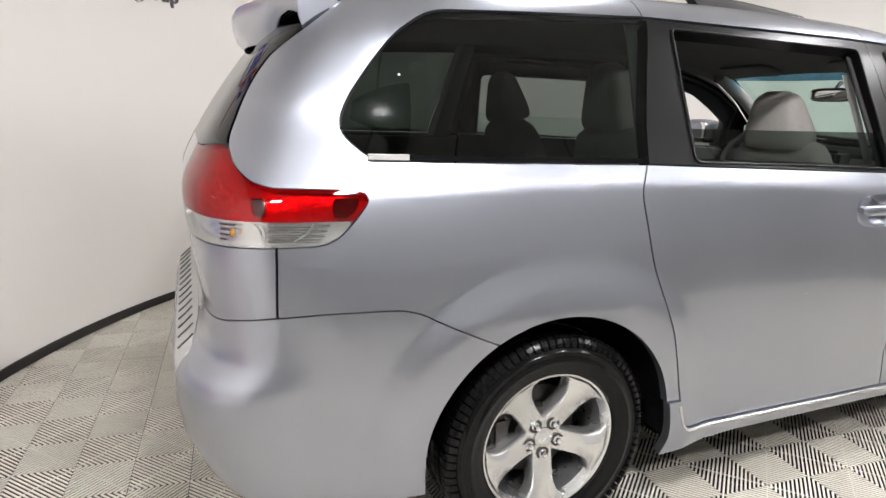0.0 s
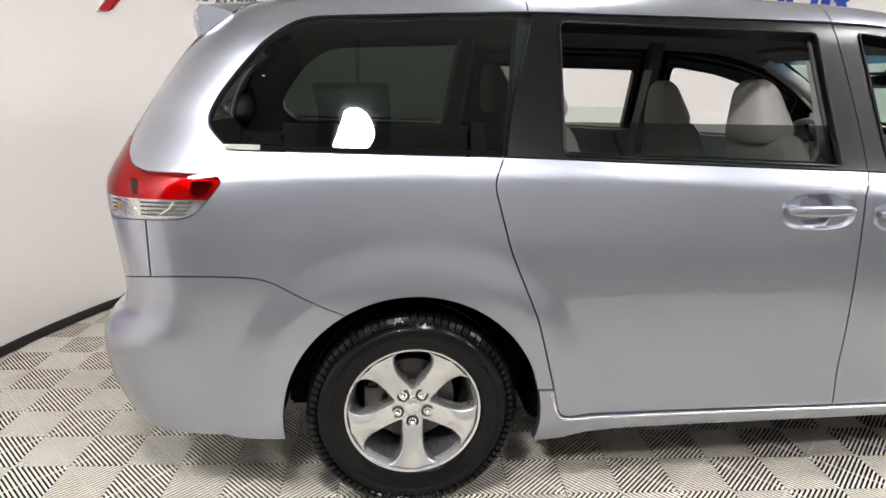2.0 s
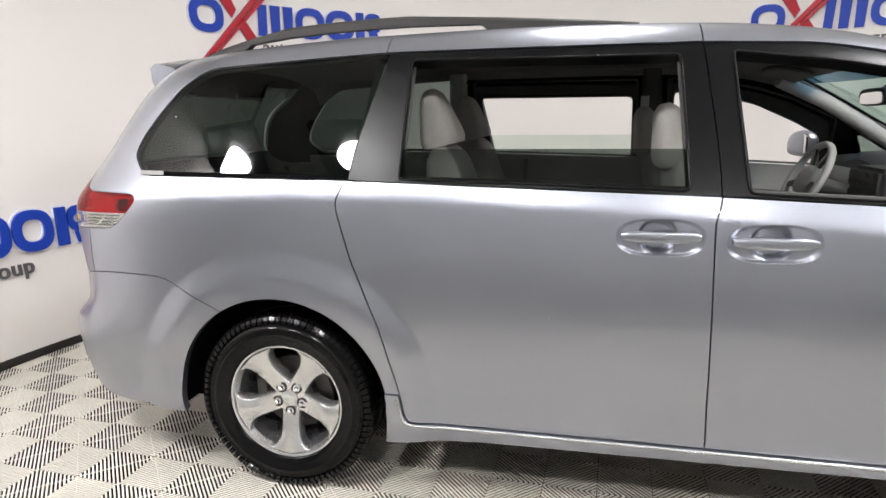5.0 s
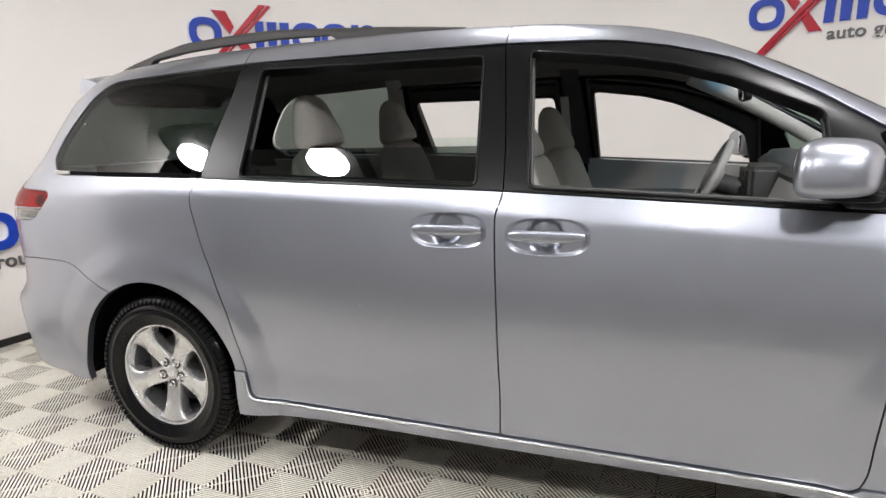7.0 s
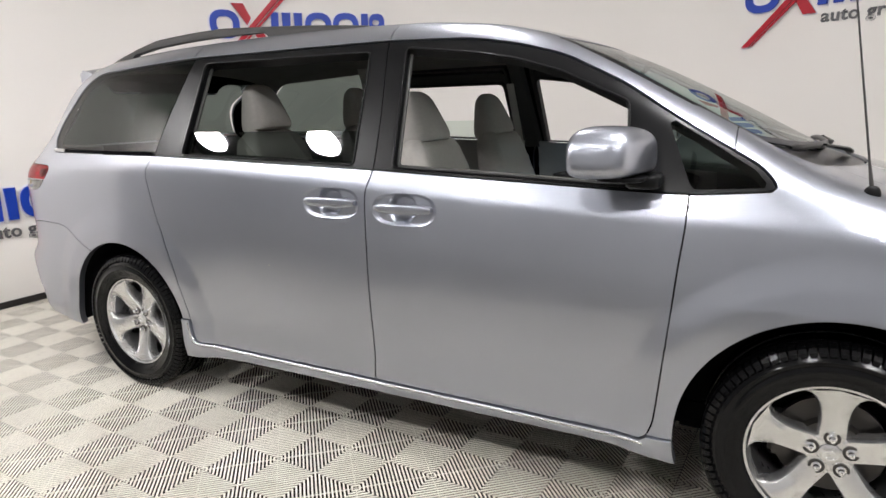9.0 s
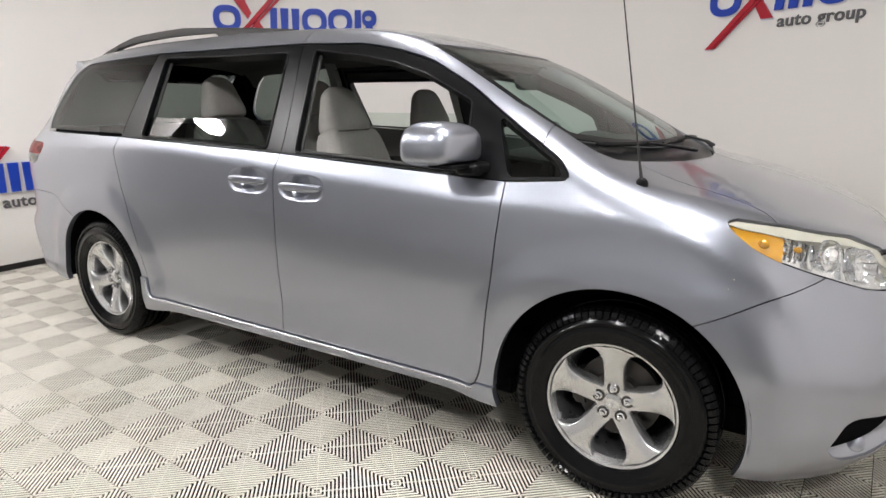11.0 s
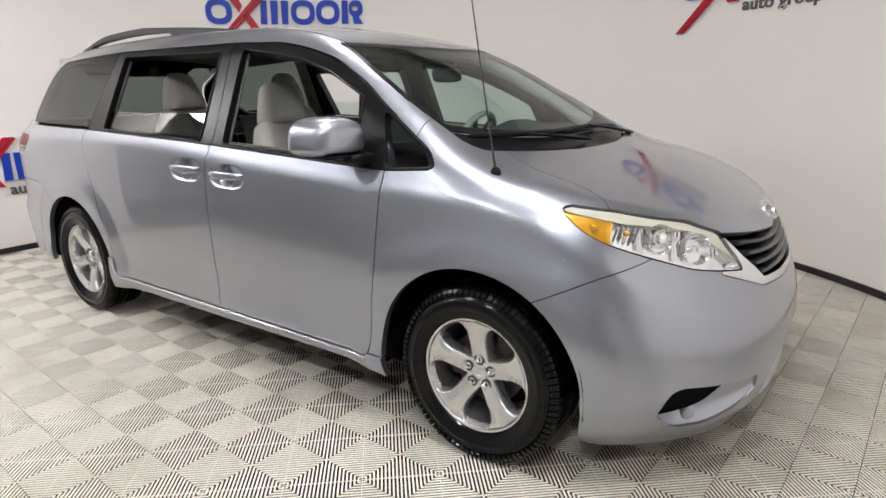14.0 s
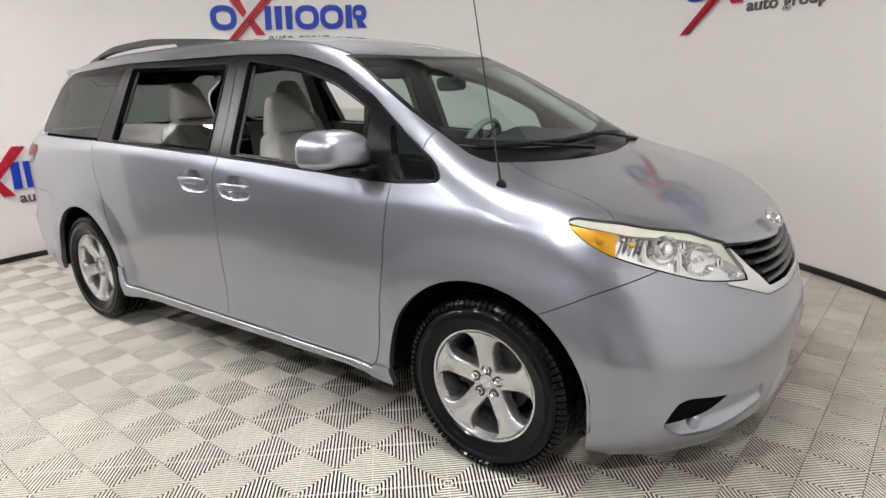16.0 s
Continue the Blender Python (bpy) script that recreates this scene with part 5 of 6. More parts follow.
emblem()
for head in [c for c in van.children if c.name.split(".")[0] == "headlight"]:
    sy = -1 if sum(v.co.y for v in head.data.vertices) < 0 else 1

    def inside(x, z, depth):
        return (x, sy * (float(side_y(x, z)) - depth), z)

    # round reflector bowls with a lens, set towards the front
    for (x, z, r, dep) in ((3.600, 0.896, 0.048, 0.038), (3.695, 0.853, 0.052, 0.040)):
        y = float(side_y(x, z)) - dep
        nrm = Vector((0.80, -0.55 if sy < 0 else 0.55, 0.18)).normalized()
        m = Matrix.Translation((x, sy * y, z)) @ nrm.to_track_quat("Z", "Y").to_matrix().to_4x4()
        bm = bmesh.new()
        lathe(bm, [(-0.040, 0.010), (-0.032, r * 0.55), (-0.014, r * 0.85), (0.006, r), (0.010, r * 1.05), (-0.002, r * 1.1), (-0.03, r * 1.12)], 36, "z")
        bm.transform(m)
        smooth(part("reflector_bowl", bm, LAMPCHROME, head, "chrome reflector bowl"), 40)
        # a stepped drum stands in the first bowl, a small cap in the second
        bm = bmesh.new()
        if x < 3.65:
            lathe(bm, [(-0.036, r * 0.60), (-0.004, r * 0.60), (-0.002, r * 0.66), (0.006, r * 0.66), (0.008, r * 0.58), (0.016, r * 0.50), (0.022, r * 0.30), (0.024, 0.001)], 32, "z")
        else:
            pillow(bm, (0, 0, -0.010), (r * 0.26, r * 0.26, r * 0.5), 1, 1)
        bm.transform(m)
        smooth(part("bulb_cap", bm, LAMPCHROME, head, "chrome bulb cap"), 30)
        # upright facets on both sides of the bowl
        for side in (-1, 1):
            for k in range(3):
                bm = bmesh.new()
                box(bm, (side * r * (1.15 + 0.26 * k), -r * (0.85 - 0.12 * k), -0.030 + 0.004 * k), (side * r * (1.15 + 0.26 * k) + side * r * 0.18, r * (0.8 - 0.15 * k), -0.012 + 0.003 * k))
                bmesh.ops.recalc_face_normals(bm, faces=bm.faces)
                bm.transform(m)
                part("reflector_facet", bm, LAMPCHROME if (k + (side > 0)) % 2 else CHROME, head, "chrome reflector facet")
    # upright chrome ribs, and an amber blob that stands for orange reflections, between the indicator and the first
    # bowl
    for k, x in enumerate((3.497, 3.512, 3.527, 3.542)):
        zl, zh = 0.905 - 0.4 * (x - 3.497), 0.950 - 0.3 * (x - 3.497)
        bm = bmesh.new()
        tube(bm, [inside(x, zl, 0.020), inside(x + 0.004, zh, 0.020)], 0.0045, 8)
        smooth(part("chrome_rib", bm, CHROME if k % 2 else DARKMETAL, head))
    bm = bmesh.new()
    pillow(bm, inside(3.518, 0.925, 0.014), (0.012, 0.008, 0.010), 1, 1, None, 14, 10)
    smooth(part("bulb", bm, AMBERIN, head, "small amber bulb shape"))
    bm = bmesh.new()
    pillow(bm, inside(3.430, 0.945, 0.008), (0.016, 0.006, 0.014), 1, 1, None, 14, 10)
    smooth(part("bulb", bm, AMBERIN, head, "small amber bulb shape"))
# dark slats, a chrome arc and a bulb behind the clear strip of the tail lamps
for lamp in [c for c in van.children if c.name.split(".")[0] == "tail_lamp"]:
    sy = -1 if sum(v.co.y for v in lamp.data.vertices) < 0 else 1

    def behind(x, z, depth):
        return (x, sy * (float(side_y(x, z)) - depth), z)

    for x0, x1 in ((-0.905, -0.872), (-0.815, -0.66)):
        for z in (1.014, 1.026, 1.038, 1.050):
            bm = bmesh.new()
            tube(bm, [behind(x, z, 0.012) for x in ranged(x0 + (0.012 if x1 > -0.7 else 0), x1 + (z - 1.05) * 0.6, 8)], 0.0028, 6)
            part("lens_slat", bm, DARKMETAL, lamp, "dark slat behind the clear lens")
    bm = bmesh.new()
    tube(bm, [behind(-0.838 + 0.020 * math.sin(a), 1.056 - 0.03 * (1 - math.cos(a)), 0.008) for a in ranged(0.0, 2.2, 10)], 0.0025, 6)
    smooth(part("chrome_arc", bm, CHROME, lamp))
    bm = bmesh.new()
    tube(bm, [behind(-0.700, 1.056, 0.007), behind(-0.715, 1.035, 0.007), behind(-0.745, 1.016, 0.007)], 0.003, 6)
    smooth(part("chrome_arc", bm, CHROME, lamp))
    bm = bmesh.new()
    pillow(bm, behind(-0.880, 1.032, 0.010), (0.006, 0.004, 0.011), 1, 1, None, 12, 8)
    smooth(part("bulb", bm, AMBERIN, lamp, "small amber bulb shape"))
    rnd = random.Random(5)
    bm = bmesh.new()
    for k in range(46):
        a = rnd.uniform(0, 6.28)
        q = rnd.uniform(0.012, 0.05)
        p = behind(-0.888 + q * 0.75 * math.cos(a), 1.115 + q * math.sin(a), 0.010)
        pillow(bm, p, (0.0016, 0.0016, 0.0016), 1, 1, None, 6, 4)
    tagged(part("reflector_beads", bm, BEADS, lamp, "sparkling reflector beads"), kind="stuff")
# small stone chips on the right side
for x, z, r in ((3.367, 0.844, 0.0032), (3.356, 0.815, 0.0026), (0.982, 0.743, 0.003)):
    bm = bmesh.new()
    pillow(bm, (x, -float(side_y(x, z)), z), (r, 0.0012, r), 1, 1, None, 10, 6)
    smooth(part("paint_chip", bm, CREAM, van, "small pale stone chip"))
# fog lamp recesses: a painted shelf that sinks into the bumper, with a dark blank at its outer end
BLANK_LOW = curve((0.615, 0.404), (0.65, 0.375), (0.69, 0.352), (0.735, 0.338), (0.77, 0.328), (0.81, 0.318))
for sy in (-1, 1):
    bm = bmesh.new()
    rows = []
    for y in ranged(0.448, 0.808, 30):
        zb, zt = float(SHELF_LOW(y)) - 0.004, float(SHELF_TOP(y)) + 0.006
        d = 0.012 + 0.055 * math.sin(math.pi * min(1, max(0, (y - 0.45) / 0.5))) ** 0.8
        d = d if y < 0.78 else d * max(0.2, (0.815 - y) / 0.035)
        row = []
        for k in range(9):
            q = k / 8
            rise = 0.30 * q / 0.6 if q < 0.6 else 0.30 + 0.70 * (q - 0.6) / 0.4
            z = zb + (zt - zb) * rise
            row.append((front_x(y, z) - 0.001 - d * min(1, q / 0.6) ** 0.9, sy * y, z))
        rows.append(row)
    grid(bm, rows)
    bmesh.ops.recalc_face_normals(bm, faces=bm.faces)
    recess = smooth(part("fog_recess", bm, PAINT, van, "silver shelf sunk into the bumper"), 50)
    bm = bmesh.new()
    rows = []
    for y in ranged(0.618, 0.803, 20):
        zb, zt = float(BLANK_LOW(y)), float(SHELF_TOP(y)) + 0.004
        zb = min(zb, zt - 0.002)
        rows.append([(front_x(y, z) - 0.016 + 0.010 * math.sin(math.pi * k / 6), sy * y, z) for k, z in enumerate(ranged(zb, zt, 7))])
    grid(bm, rows)
    bmesh.ops.recalc_face_normals(bm, faces=bm.faces)
    smooth(part("fog_blank", bm, GAPS, recess, "dark fog lamp blank"), 50)
    bm = bmesh.new()
    pillow(bm, (front_x(0.715, 0.325) - 0.020, sy * 0.712, 0.322), (0.024, 0.013, 0.030), 0.9, 0.9, Matrix.Rotation(radians(sy * 25), 4, "X"), 14, 10)
    smooth(part("fog_rib", bm, PAINT, recess))

# ---- the cabin ----
def skin_sheet(name, xs, zs, inset, mat, sy, parent, label=""):
    """A trim sheet that follows the body's side."""
    bm = bmesh.new()
    rows = []
    for x in xs:
        z = np.linspace(zs[0], zs[1](x), 12)
        y = side_y(np.full(len(z), x), z) - inset
        rows.append([(x, sy * a, b) for a, b in zip(y, z)])
        # a rounded ledge from the top of the lining out to the pane
        rows[-1] += [(x, sy * (y[-1] + 0.012), z[-1] + 0.006), (x, sy * (y[-1] + inset - 0.03), z[-1] + 0.004)]
    grid(bm, rows)
    thicken(bm, 0.012)
    return smooth(part(name, bm, mat, parent, label), 40)


bm = bmesh.new()
box(bm, (-0.80, -0.57, 0.36), (2.56, 0.57, 0.40))
box(bm, (0.47, -0.87, 0.361), (2.55, 0.87, 0.401))
part("cabin_floor", bm, TRIMDARK, van, "dark carpeted cabin floor")
bm = bmesh.new()
grid(bm, [[(x, y, top_z(x, abs(y)) - 0.045) for y in ranged(-0.60, 0.60, 25)] for x in ranged(-0.50, 2.13, 34)])
thicken(bm, 0.01)
smooth(part("headliner", bm, LINING, van, "grey fabric roof lining"), 60)
for k, sy in enumerate((-1, 1)):
    skin_sheet("door_trim", ranged(1.53, 2.56, 16), (0.42, lambda x: 1.148 - (x - 1.582) * 0.0553), 0.07, TRIMGREY, sy, doors["front_door"][k], "grey inner door panel")
    skin_sheet("door_trim", ranged(0.46, 1.44, 16), (0.42, lambda x: 1.186 - (x - 0.462) * 0.0338), 0.075, TRIMGREY, sy, doors["sliding_door"][k], "grey inner door panel")
    skin_sheet("rear_trim", ranged(-0.62, 0.44, 14), (0.83, lambda x: 1.170), 0.08, TRIMGREY, sy, van, "grey rear side lining")
    for x0, x1, door in ((1.62, 2.24, doors["front_door"][k]), (0.62, 1.20, doors["sliding_door"][k])):
        bm = bmesh.new()
        rows = []
        for x in ranged(x0, x1, 22):
            u = abs(2 * (x - x0) / (x1 - x0) - 1)
            w, h = 0.055 * (1 - u ** 6) + 0.004, 0.045 * (1 - 0.5 * u ** 4)
            y = float(side_y(x, 0.93)) - 0.078
            rows.append([(x, sy * (y - w * max(0.0, math.cos(a))), 0.93 + h * math.sin(a)) for a in ranged(-1.57, 1.57, 9)])
        grid(bm, rows)
        thicken(bm, 0.006)
        smooth(part("armrest", bm, TRIMDARK, door, "dark padded armrest"), 50)
    bm = bmesh.new()
    path = [(2.06, sy * 0.585, 1.560), (2.30, sy * 0.625, 1.450), (2.55, sy * 0.675, 1.305), (2.86, sy * 0.72, 1.11)]
    tube(bm, path, [0.035, 0.036, 0.036, 0.04], 12)
    smooth(part("pillar_trim", bm, TRIMGREY, van, "pale grey front pillar lining"))
    for x0, x1, xb0, xb1, mat in ((1.40, 1.50, 1.44, 1.56, TRIMDARK), (0.34, 0.44, 0.27, 0.40, TRIMGREY)):
        bm = bmesh.new()
        rows = []
        for z in ranged(1.12, 1.64, 10):
            t = (z - 1.12) / 0.52
            a, b = xb0 + (x0 - xb0) * t, xb1 + (x1 - xb1) * t
            y = float(side_y((a + b) / 2, z)) - 0.045
            rows.append([(a, sy * y, z), (a + 0.02, sy * (y - 0.03), z), (b - 0.02, sy * (y - 0.03), z), (b, sy * y, z)])
        grid(bm, rows)
        bmesh.ops.recalc_face_normals(bm, faces=bm.faces)
        smooth(part("post_trim", bm, mat, van, "post lining beside the seats"), 30)
    # belt strap down the middle post
    bm = bmesh.new()
    rows = []
    for z in ranged(1.50, 0.75, 12):
        t = (1.50 - z) / 0.75
        y = float(side_y(1.46, max(z, 0.9))) - 0.095 - 0.02 * t
        rows.append([(1.40 + 0.02 * t, sy * y, z), (1.445 + 0.02 * t, sy * y, z)])
    grid(bm, rows)
    thicken(bm, 0.002)
    part("seat_belt", bm, TRIMGREY, van, "grey seat belt strap")
    bm = bmesh.new()
    pillow(bm, (2.02, sy * 0.34, 1.578), (0.085, 0.17, 0.012), 0.5, 0.4, Matrix.Rotation(radians(14), 4, "Y"))
    smooth(part("sun_visor", bm, LINING, van, "grey folded sun visor"))

# dashboard
bm = bmesh.new()
rows = []
for y in ranged(-0.80, 0.80, 33):
    hump = 0.045 * math.exp(-((y - 0.40) / 0.17) ** 2)
    b = 0.03 * math.cos(y / 0.8 * 1.4)
    rows.append([(2.97, y, 1.10), (2.80, y, 1.15), (2.52 - b, y, 1.178 + hump * 0.8), (2.45 - b, y, 1.168 + hump * 0.9), (2.42 - b, y, 1.14 + hump * 0.7), (2.43 - b, y, 1.105 + hump * 0.4)])
grid(bm, rows)
thicken(bm, 0.015)
smooth(part("dashboard_top", bm, TRIMDARK, van, "dark padded dashboard top"), 50)
bm = bmesh.new()
rows = []
for y in ranged(-0.82, 0.82, 33):
    b = 0.03 * math.cos(y / 0.8 * 1.4)
    rows.append([(2.44 - b, y, 1.115), (2.41 - b, y, 1.04), (2.41 - b, y, 0.88), (2.48 - b, y, 0.70), (2.62, y * 0.72, 0.55), (2.70, y * 0.72, 0.42)])
grid(bm, rows)
thicken(bm, 0.015)
smooth(part("dashboard_face", bm, TRIMGREY, van, "pale grey dashboard face"), 50)
bm = bmesh.new()
box(bm, (2.29, -0.06, 0.62), (2.45, 0.24, 1.16), Matrix.Translation((0, -0.02, 0)))
bmesh.ops.bevel(bm, geom=bm.edges[:], offset=0.02, segments=3, affect="EDGES")
stack = smooth(part("console", bm, TRIMDARK, van, "dark centre console stack"), 40)
for z0, z1 in ((1.075, 1.145), (0.985, 1.06), (0.87, 0.965)):
    bm = bmesh.new()
    box(bm, (2.279, -0.045, z0), (2.293, 0.195, z1))
    bmesh.ops.bevel(bm, geom=bm.edges[:], offset=0.004, segments=2, affect="EDGES")
    part("console_panel", bm, DARKMETAL if z0 > 0.95 else TRIMGREY, stack, "grey control panel")
for row_z, row_ys in ((1.092, (-0.02, 0.03, 0.08, 0.13, 0.17)), (1.012, (-0.02, 0.025, 0.125, 0.17))):
    for y in row_ys:
        bm = bmesh.new()
        box(bm, (2.2745, y - 0.016, row_z - 0.009), (2.280, y + 0.016, row_z + 0.009))
        bmesh.ops.bevel(bm, geom=bm.edges[:], offset=0.002, segments=1, affect="EDGES")
        part("button", bm, TRIMDARK, stack, "small dark button")
bm = bmesh.new()
box(bm, (2.276, 0.01, 1.115), (2.280, 0.14, 1.138))
part("display", bm, PLATE, stack, "dark display")
for y in (0.0, 0.075, 0.15):
    bm = bmesh.new()
    lathe(bm, [(-0.022, 0.001), (-0.022, 0.016), (0.0, 0.018)], 20, "x", (2.279, y, 0.915))
    smooth(part("knob", bm, CHROME, stack), 40)
bm = bmesh.new()
tube(bm, [(2.29, 0.03, 0.80), (2.23, 0.03, 0.90)], [0.012, 0.012], 10)
pillow(bm, (2.225, 0.03, 0.915), (0.022, 0.02, 0.032), 0.7, 0.7)
smooth(part("gear_lever", bm, TRIMDARK, stack))

# steering wheel
AX = Matrix.Translation((2.17, 0.40, 1.075)) @ Matrix.Rotation(radians(-64), 4, "Y")
bm = bmesh.new()
ring = []
for k in range(48):
    a = 2 * math.pi * k / 48
    ring.append([AX @ Vector(((0.187 + 0.0155 * math.cos(b)) * math.cos(a), (0.187 + 0.0155 * math.cos(b)) * math.sin(a), 0.018 * math.sin(b))) for b in [2 * math.pi * j / 12 for j in range(12)]])
grid(bm, ring + [ring[0]], True)
bmesh.ops.remove_doubles(bm, verts=bm.verts, dist=1e-5)
bmesh.ops.recalc_face_normals(bm, faces=bm.faces)
steer = smooth(part("steering_wheel", bm, TRIMGREY, van, "grey four-spoke steering wheel"), 60)
bm = bmesh.new()
pillow(bm, (0, 0, -0.012), (0.075, 0.085, 0.035), 0.6, 0.6)
bm.transform(AX)
smooth(part("hub_pad", bm, TRIMGREY, steer))
for a in (15, 165, -60, -120):
    bm = bmesh.new()
    tube(bm, [(0.05 * math.cos(radians(a + 90)), 0.05 * math.sin(radians(a + 90)), -0.01), (0.18 * math.cos(radians(a + 90)), 0.18 * math.sin(radians(a + 90)), 0.0)], [0.024, 0.018], 8, 0.5)
    bm.transform(AX)
    smooth(part("wheel_spoke", bm, DARKMETAL, steer))
bm = bmesh.new()
tube(bm, [(2.20, 0.40, 1.055), (2.50, 0.40, 0.95)], [0.05, 0.06], 14)
smooth(part("steering_column", bm, TRIMDARK, van))
# inner mirror
bm = bmesh.new()
pillow(bm, (2.265, 0.0, 1.455), (0.018, 0.118, 0.036), 0.5, 0.4, Matrix.Rotation(radians(-8), 4, "Y"))
rvm = smooth(part("inner_mirror", bm, TRIMDARK, van, "dark rear-view mirror"))
bm = bmesh.new()
pillow(bm, (2.249, 0.0, 1.453), (0.004, 0.108, 0.029), 0.5, 0.4, Matrix.Rotation(radians(-8), 4, "Y"))
smooth(part("mirror_face", bm, MIRROR, rvm, "silvered mirror face"))
bm = bmesh.new()
tube(bm, [(2.28, 0.0, 1.47), (2.33, 0.0, 1.525)], [0.009, 0.012], 8)
part("mirror_stem", bm, TRIMDARK, rvm)


def seat(cx, cy, broad=1.0, wide=0.25, tall=0.32, head=1.36, backrest=0.0, name="seat", grey=None):
    """A seat with cushion, back, head restraint and its two posts; cx is the cushion's middle."""
    grey = grey or FABRIC
    ob = empty(name, (0, 0, 0))
    ob.parent = van
    ob["label"] = "pale grey cloth seat"
    bm = bmesh.new()
    pillow(bm, (cx, cy, 0.63), (0.27, wide, 0.085), 0.35, 0.35, Matrix.Rotation(radians(-5), 4, "Y"))
    pillow(bm, (cx + 0.02, cy, 0.685), (0.23, wide * 0.62, 0.05), 0.5, 0.5, Matrix.Rotation(radians(-5), 4, "Y"))
    smooth(part("seat_cushion", bm, grey, ob), 60)
    bm = bmesh.new()
    tilt = Matrix.Rotation(radians(-14), 4, "Y")
    rows = []
    for j in range(21):
        v = -1 + 2 * j / 20
        w = wide * (0.98 - 0.26 * max(0, v) ** 2.6) * (1 - 0.22 * max(0, abs(v) - 0.93) / 0.07)
        th = 0.075 * (1.1 - 0.35 * max(0, v)) * (1 - 0.6 * max(0, abs(v) - 0.86) / 0.14)
        row = []
        for i in range(36):
            a = 2 * math.pi * i / 36
            c, s = math.cos(a), math.sin(a)
            u = math.copysign(abs(s) ** 0.45, s)
            d = th * math.copysign(abs(c) ** 0.55, c)
            # side bolsters swell at the front face
            d += 0.028 * math.exp(-((abs(u) - 0.80) / 0.16) ** 2) * (1 if c > 0 else 0) * (1 - 0.5 * max(0, v))
            row.append(tilt @ Vector((d, w * u, tall * v)) + Vector((cx - 0.255, cy, 0.93)))
        rows.append(row)
    vs = grid(bm, rows, True)
    bm.faces.new(vs[0][::-1])
    bm.faces.new(vs[-1])
    bmesh.ops.recalc_face_normals(bm, faces=bm.faces)
    smooth(part("seat_back", bm, grey, ob), 60)
    bm = bmesh.new()
    rows = []
    for j in range(17):
        v = -1 + 2 * j / 16
        w = broad * (0.130 - 0.034 * v) * (1 - 0.42 * max(0, v) ** 7) * (1 - 0.12 * max(0, -v) ** 6)
        th = (0.066 - 0.026 * v) * (1 - 0.6 * max(0, v) ** 6) * (1 - 0.2 * max(0, -v) ** 6)
        rows.append([tilt @ Vector((th * math.copysign(abs(math.cos(a)) ** 0.7, math.cos(a)), w * math.copysign(abs(math.sin(a)) ** 0.5, math.sin(a)), 0.115 * v)) + Vector((cx - 0.360, cy, head - 0.004)) for a in [2 * math.pi * i / 30 for i in range(30)]])
    vs = grid(bm, rows, True)
    bm.faces.new(vs[0][::-1])
    bm.faces.new(vs[-1])
    bmesh.ops.recalc_face_normals(bm, faces=bm.faces)
    smooth(part("head_restraint", bm, grey, ob), 60)
    for sy in (-0.06, 0.06):
        bm = bmesh.new()
        tube(bm, [(cx - 0.345, cy + sy, head - 0.06), (cx - 0.325, cy + sy, head - 0.19)], 0.006, 8)
        part("post", bm, CHROME, ob)
    bm = bmesh.new()
    box(bm, (cx - 0.22, cy - wide * 0.8, 0.40), (cx + 0.22, cy + wide * 0.8, 0.56))
    bmesh.ops.bevel(bm, geom=bm.edges[:], offset=0.03, segments=2, affect="EDGES")
    part("seat_base", bm, TRIMDARK, ob)
    return ob


for cx, cy, hd in ((1.77, -0.40, 1.33), (1.77, 0.40, 1.33), (0.86, -0.42, 1.40), (0.86, 0.42, 1.40)):
    seat(cx, cy, 1.0 if hd < 1.35 else 0.86, head=hd, tall=0.32 if hd < 1.35 else 0.36)


# ---- the floor: ribbed plastic tiles over a dark bed ----
QUAD = 0.203
GA = radians(-3.8)
GX, GY = -0.001, -0.090


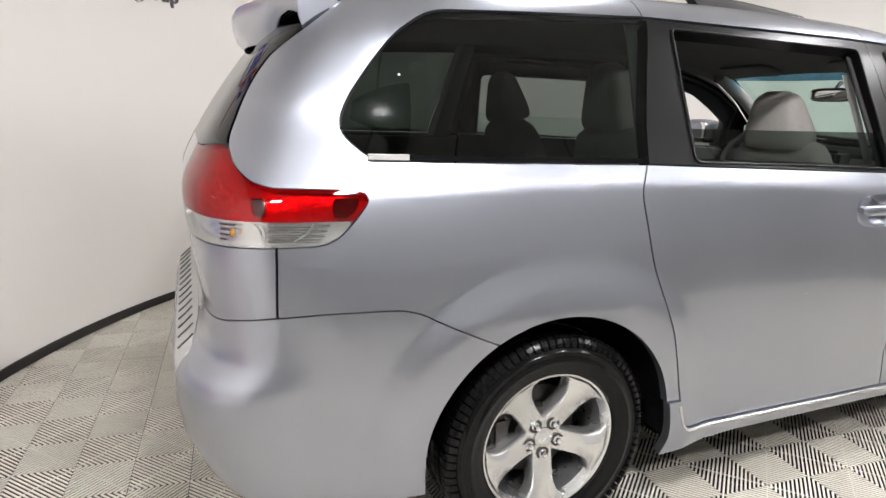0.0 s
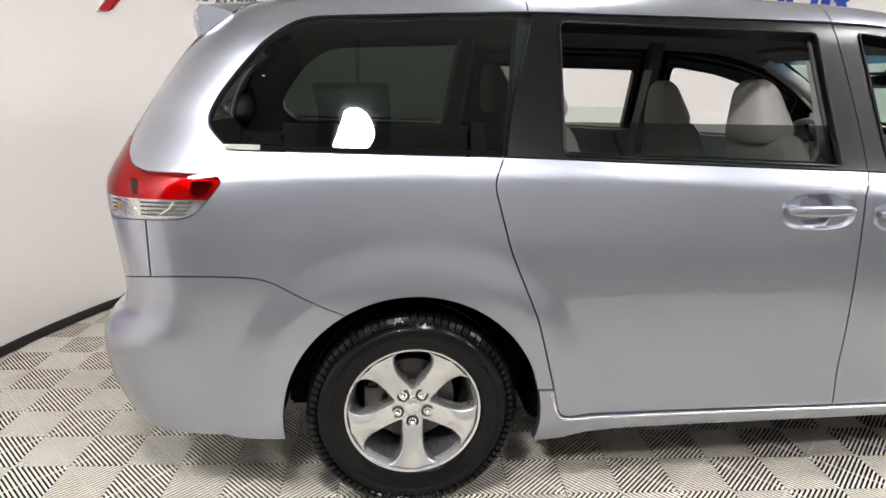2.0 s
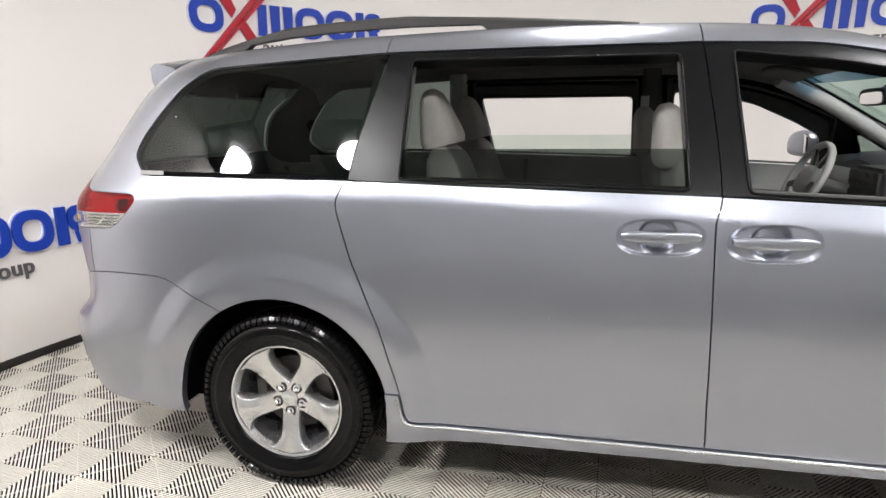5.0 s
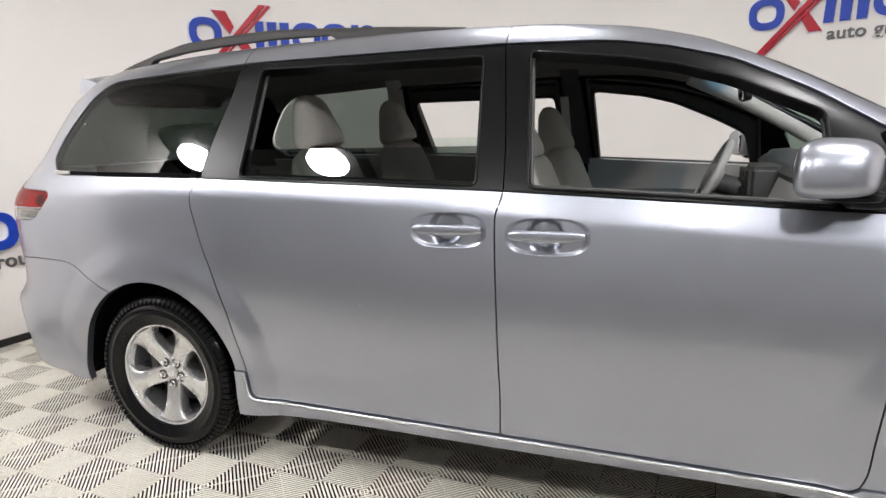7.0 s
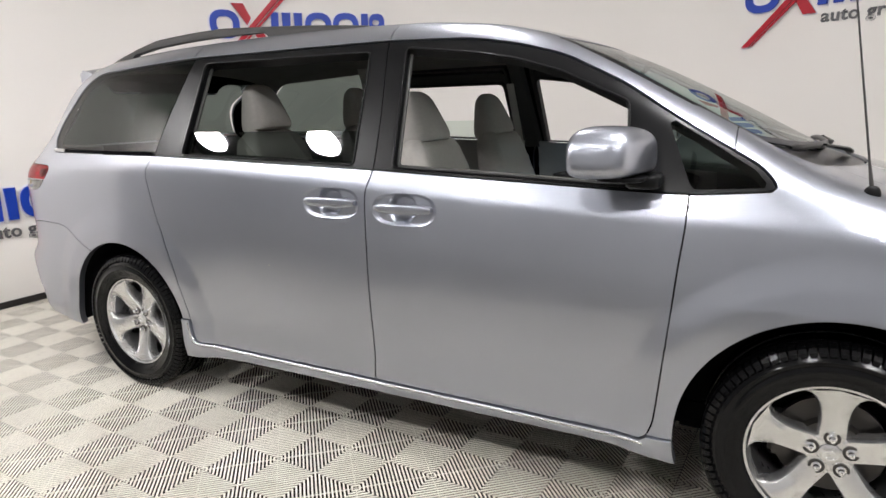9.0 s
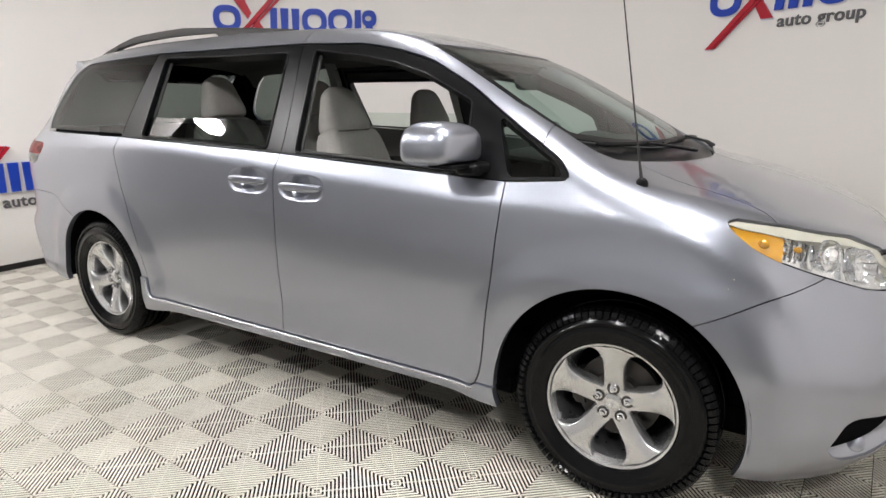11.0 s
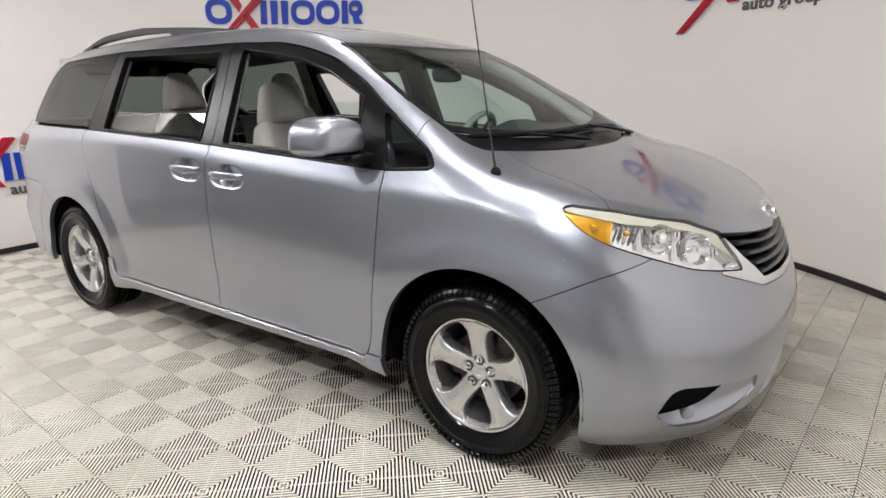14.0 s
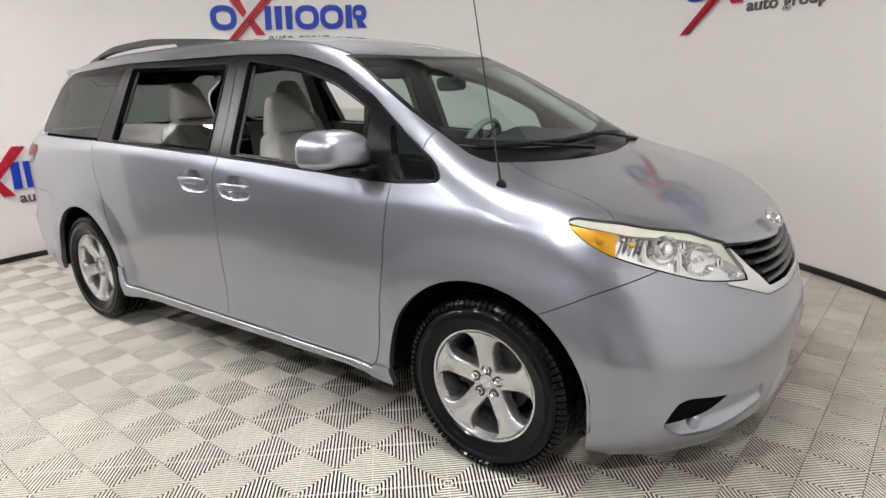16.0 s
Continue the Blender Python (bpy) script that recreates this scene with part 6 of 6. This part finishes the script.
def tile_mesh():
    """One tile of two by two squares, each of slanting ribs with gaps between them, crossing ways in turn."""
    vs, fs, kinds = [], [], []

    def bar(poly, top, low):
        n, k = len(poly), len(vs)
        vs.extend((x, y, top) for x, y in poly)
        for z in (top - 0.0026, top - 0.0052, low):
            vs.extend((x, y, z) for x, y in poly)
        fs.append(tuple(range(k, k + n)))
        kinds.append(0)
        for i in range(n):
            # each side has three bands, darker with depth, as painted shade between ribs
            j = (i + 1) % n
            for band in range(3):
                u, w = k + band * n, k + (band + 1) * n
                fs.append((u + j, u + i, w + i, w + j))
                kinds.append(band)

    def clip(poly, a, b, c):
        out = []
        for i in range(len(poly)):
            p, q = poly[i], poly[(i + 1) % len(poly)]
            dp, dq = a * p[0] + b * p[1] - c, a * q[0] + b * q[1] - c
            if dp <= 0:
                out.append(p)
            if dp * dq < 0:
                t = dp / (dp - dq)
                out.append((p[0] + t * (q[0] - p[0]), p[1] + t * (q[1] - p[1])))
        return out

    pitch, width, e = QUAD * math.sqrt(2) / 20, 0.0070, 0.0012
    for qx in (0, 1):
        for qy in (0, 1):
            s = 1 if (qx + qy) % 2 == 0 else -1
            x0, y0 = qx * QUAD, qy * QUAD
            cell = [(x0 + e, y0 + e), (x0 + QUAD - e, y0 + e), (x0 + QUAD - e, y0 + QUAD - e), (x0 + e, y0 + QUAD - e)]
            mx, my = x0 + QUAD / 2, y0 + QUAD / 2
            r = math.sqrt(0.5)
            for k in range(-10, 11):
                # ribs run along (1, s), evenly spaced across
                c = r * (mx - s * my) + k * pitch
                poly = clip(cell, r, -s * r, c + width / 2)
                poly = clip(poly, -r, s * r, -(c - width / 2)) if len(poly) > 2 else poly
                if len(poly) > 2:
                    bar(poly, 0.0, -0.022)
            # the cross rib in the middle
            c = r * (mx + s * my)
            poly = clip(cell, r, s * r, c + 0.0013)
            poly = clip(poly, -r, -s * r, -(c - 0.0013))
            bar(poly, -0.001, -0.022)
    me = bpy.data.meshes.new("tile")
    me.from_pydata(vs, [], fs)
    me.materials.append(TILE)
    me.materials.append(RIBSHADE)
    me.materials.append(GRIMESHADE)
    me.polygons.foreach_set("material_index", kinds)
    return me


floor = empty("floor", (0, 0, 0))
tagged(floor, "pale grey ribbed plastic floor tiles laid in squares", "floor", kind="structure")
bm = bmesh.new()
lathe(bm, [(-0.06, 0.001), (-0.06, RAD + 0.9), (-0.0212, RAD + 0.9), (-0.0212, 0.001)], 96, "z", (CX, CY, 0), True)
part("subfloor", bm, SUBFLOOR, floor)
bm = bmesh.new()
box(bm, (HX0, HY0, -0.2), (HX1, HY1, -0.061))
tagged(part("ground", bm, CONCRETE), "bare grey concrete of the hall", "floor", kind="structure")
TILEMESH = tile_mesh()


def lay_tiles():
    spots = []
    for i in range(-14, 15):
        for j in range(-14, 15):
            u, v = GX + 2 * QUAD * i, GY + 2 * QUAD * j
            mx, my = u + QUAD, v + QUAD
            x, y = math.cos(GA) * mx - math.sin(GA) * my, math.sin(GA) * mx + math.cos(GA) * my
            if math.hypot(x - CX, y - CY) < RAD + 0.3 and y > -3.1:
                spots.append((u, v))
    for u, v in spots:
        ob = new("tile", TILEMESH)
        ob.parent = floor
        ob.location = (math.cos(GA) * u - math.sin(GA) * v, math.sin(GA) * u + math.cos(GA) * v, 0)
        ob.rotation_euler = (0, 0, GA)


lay_tiles()
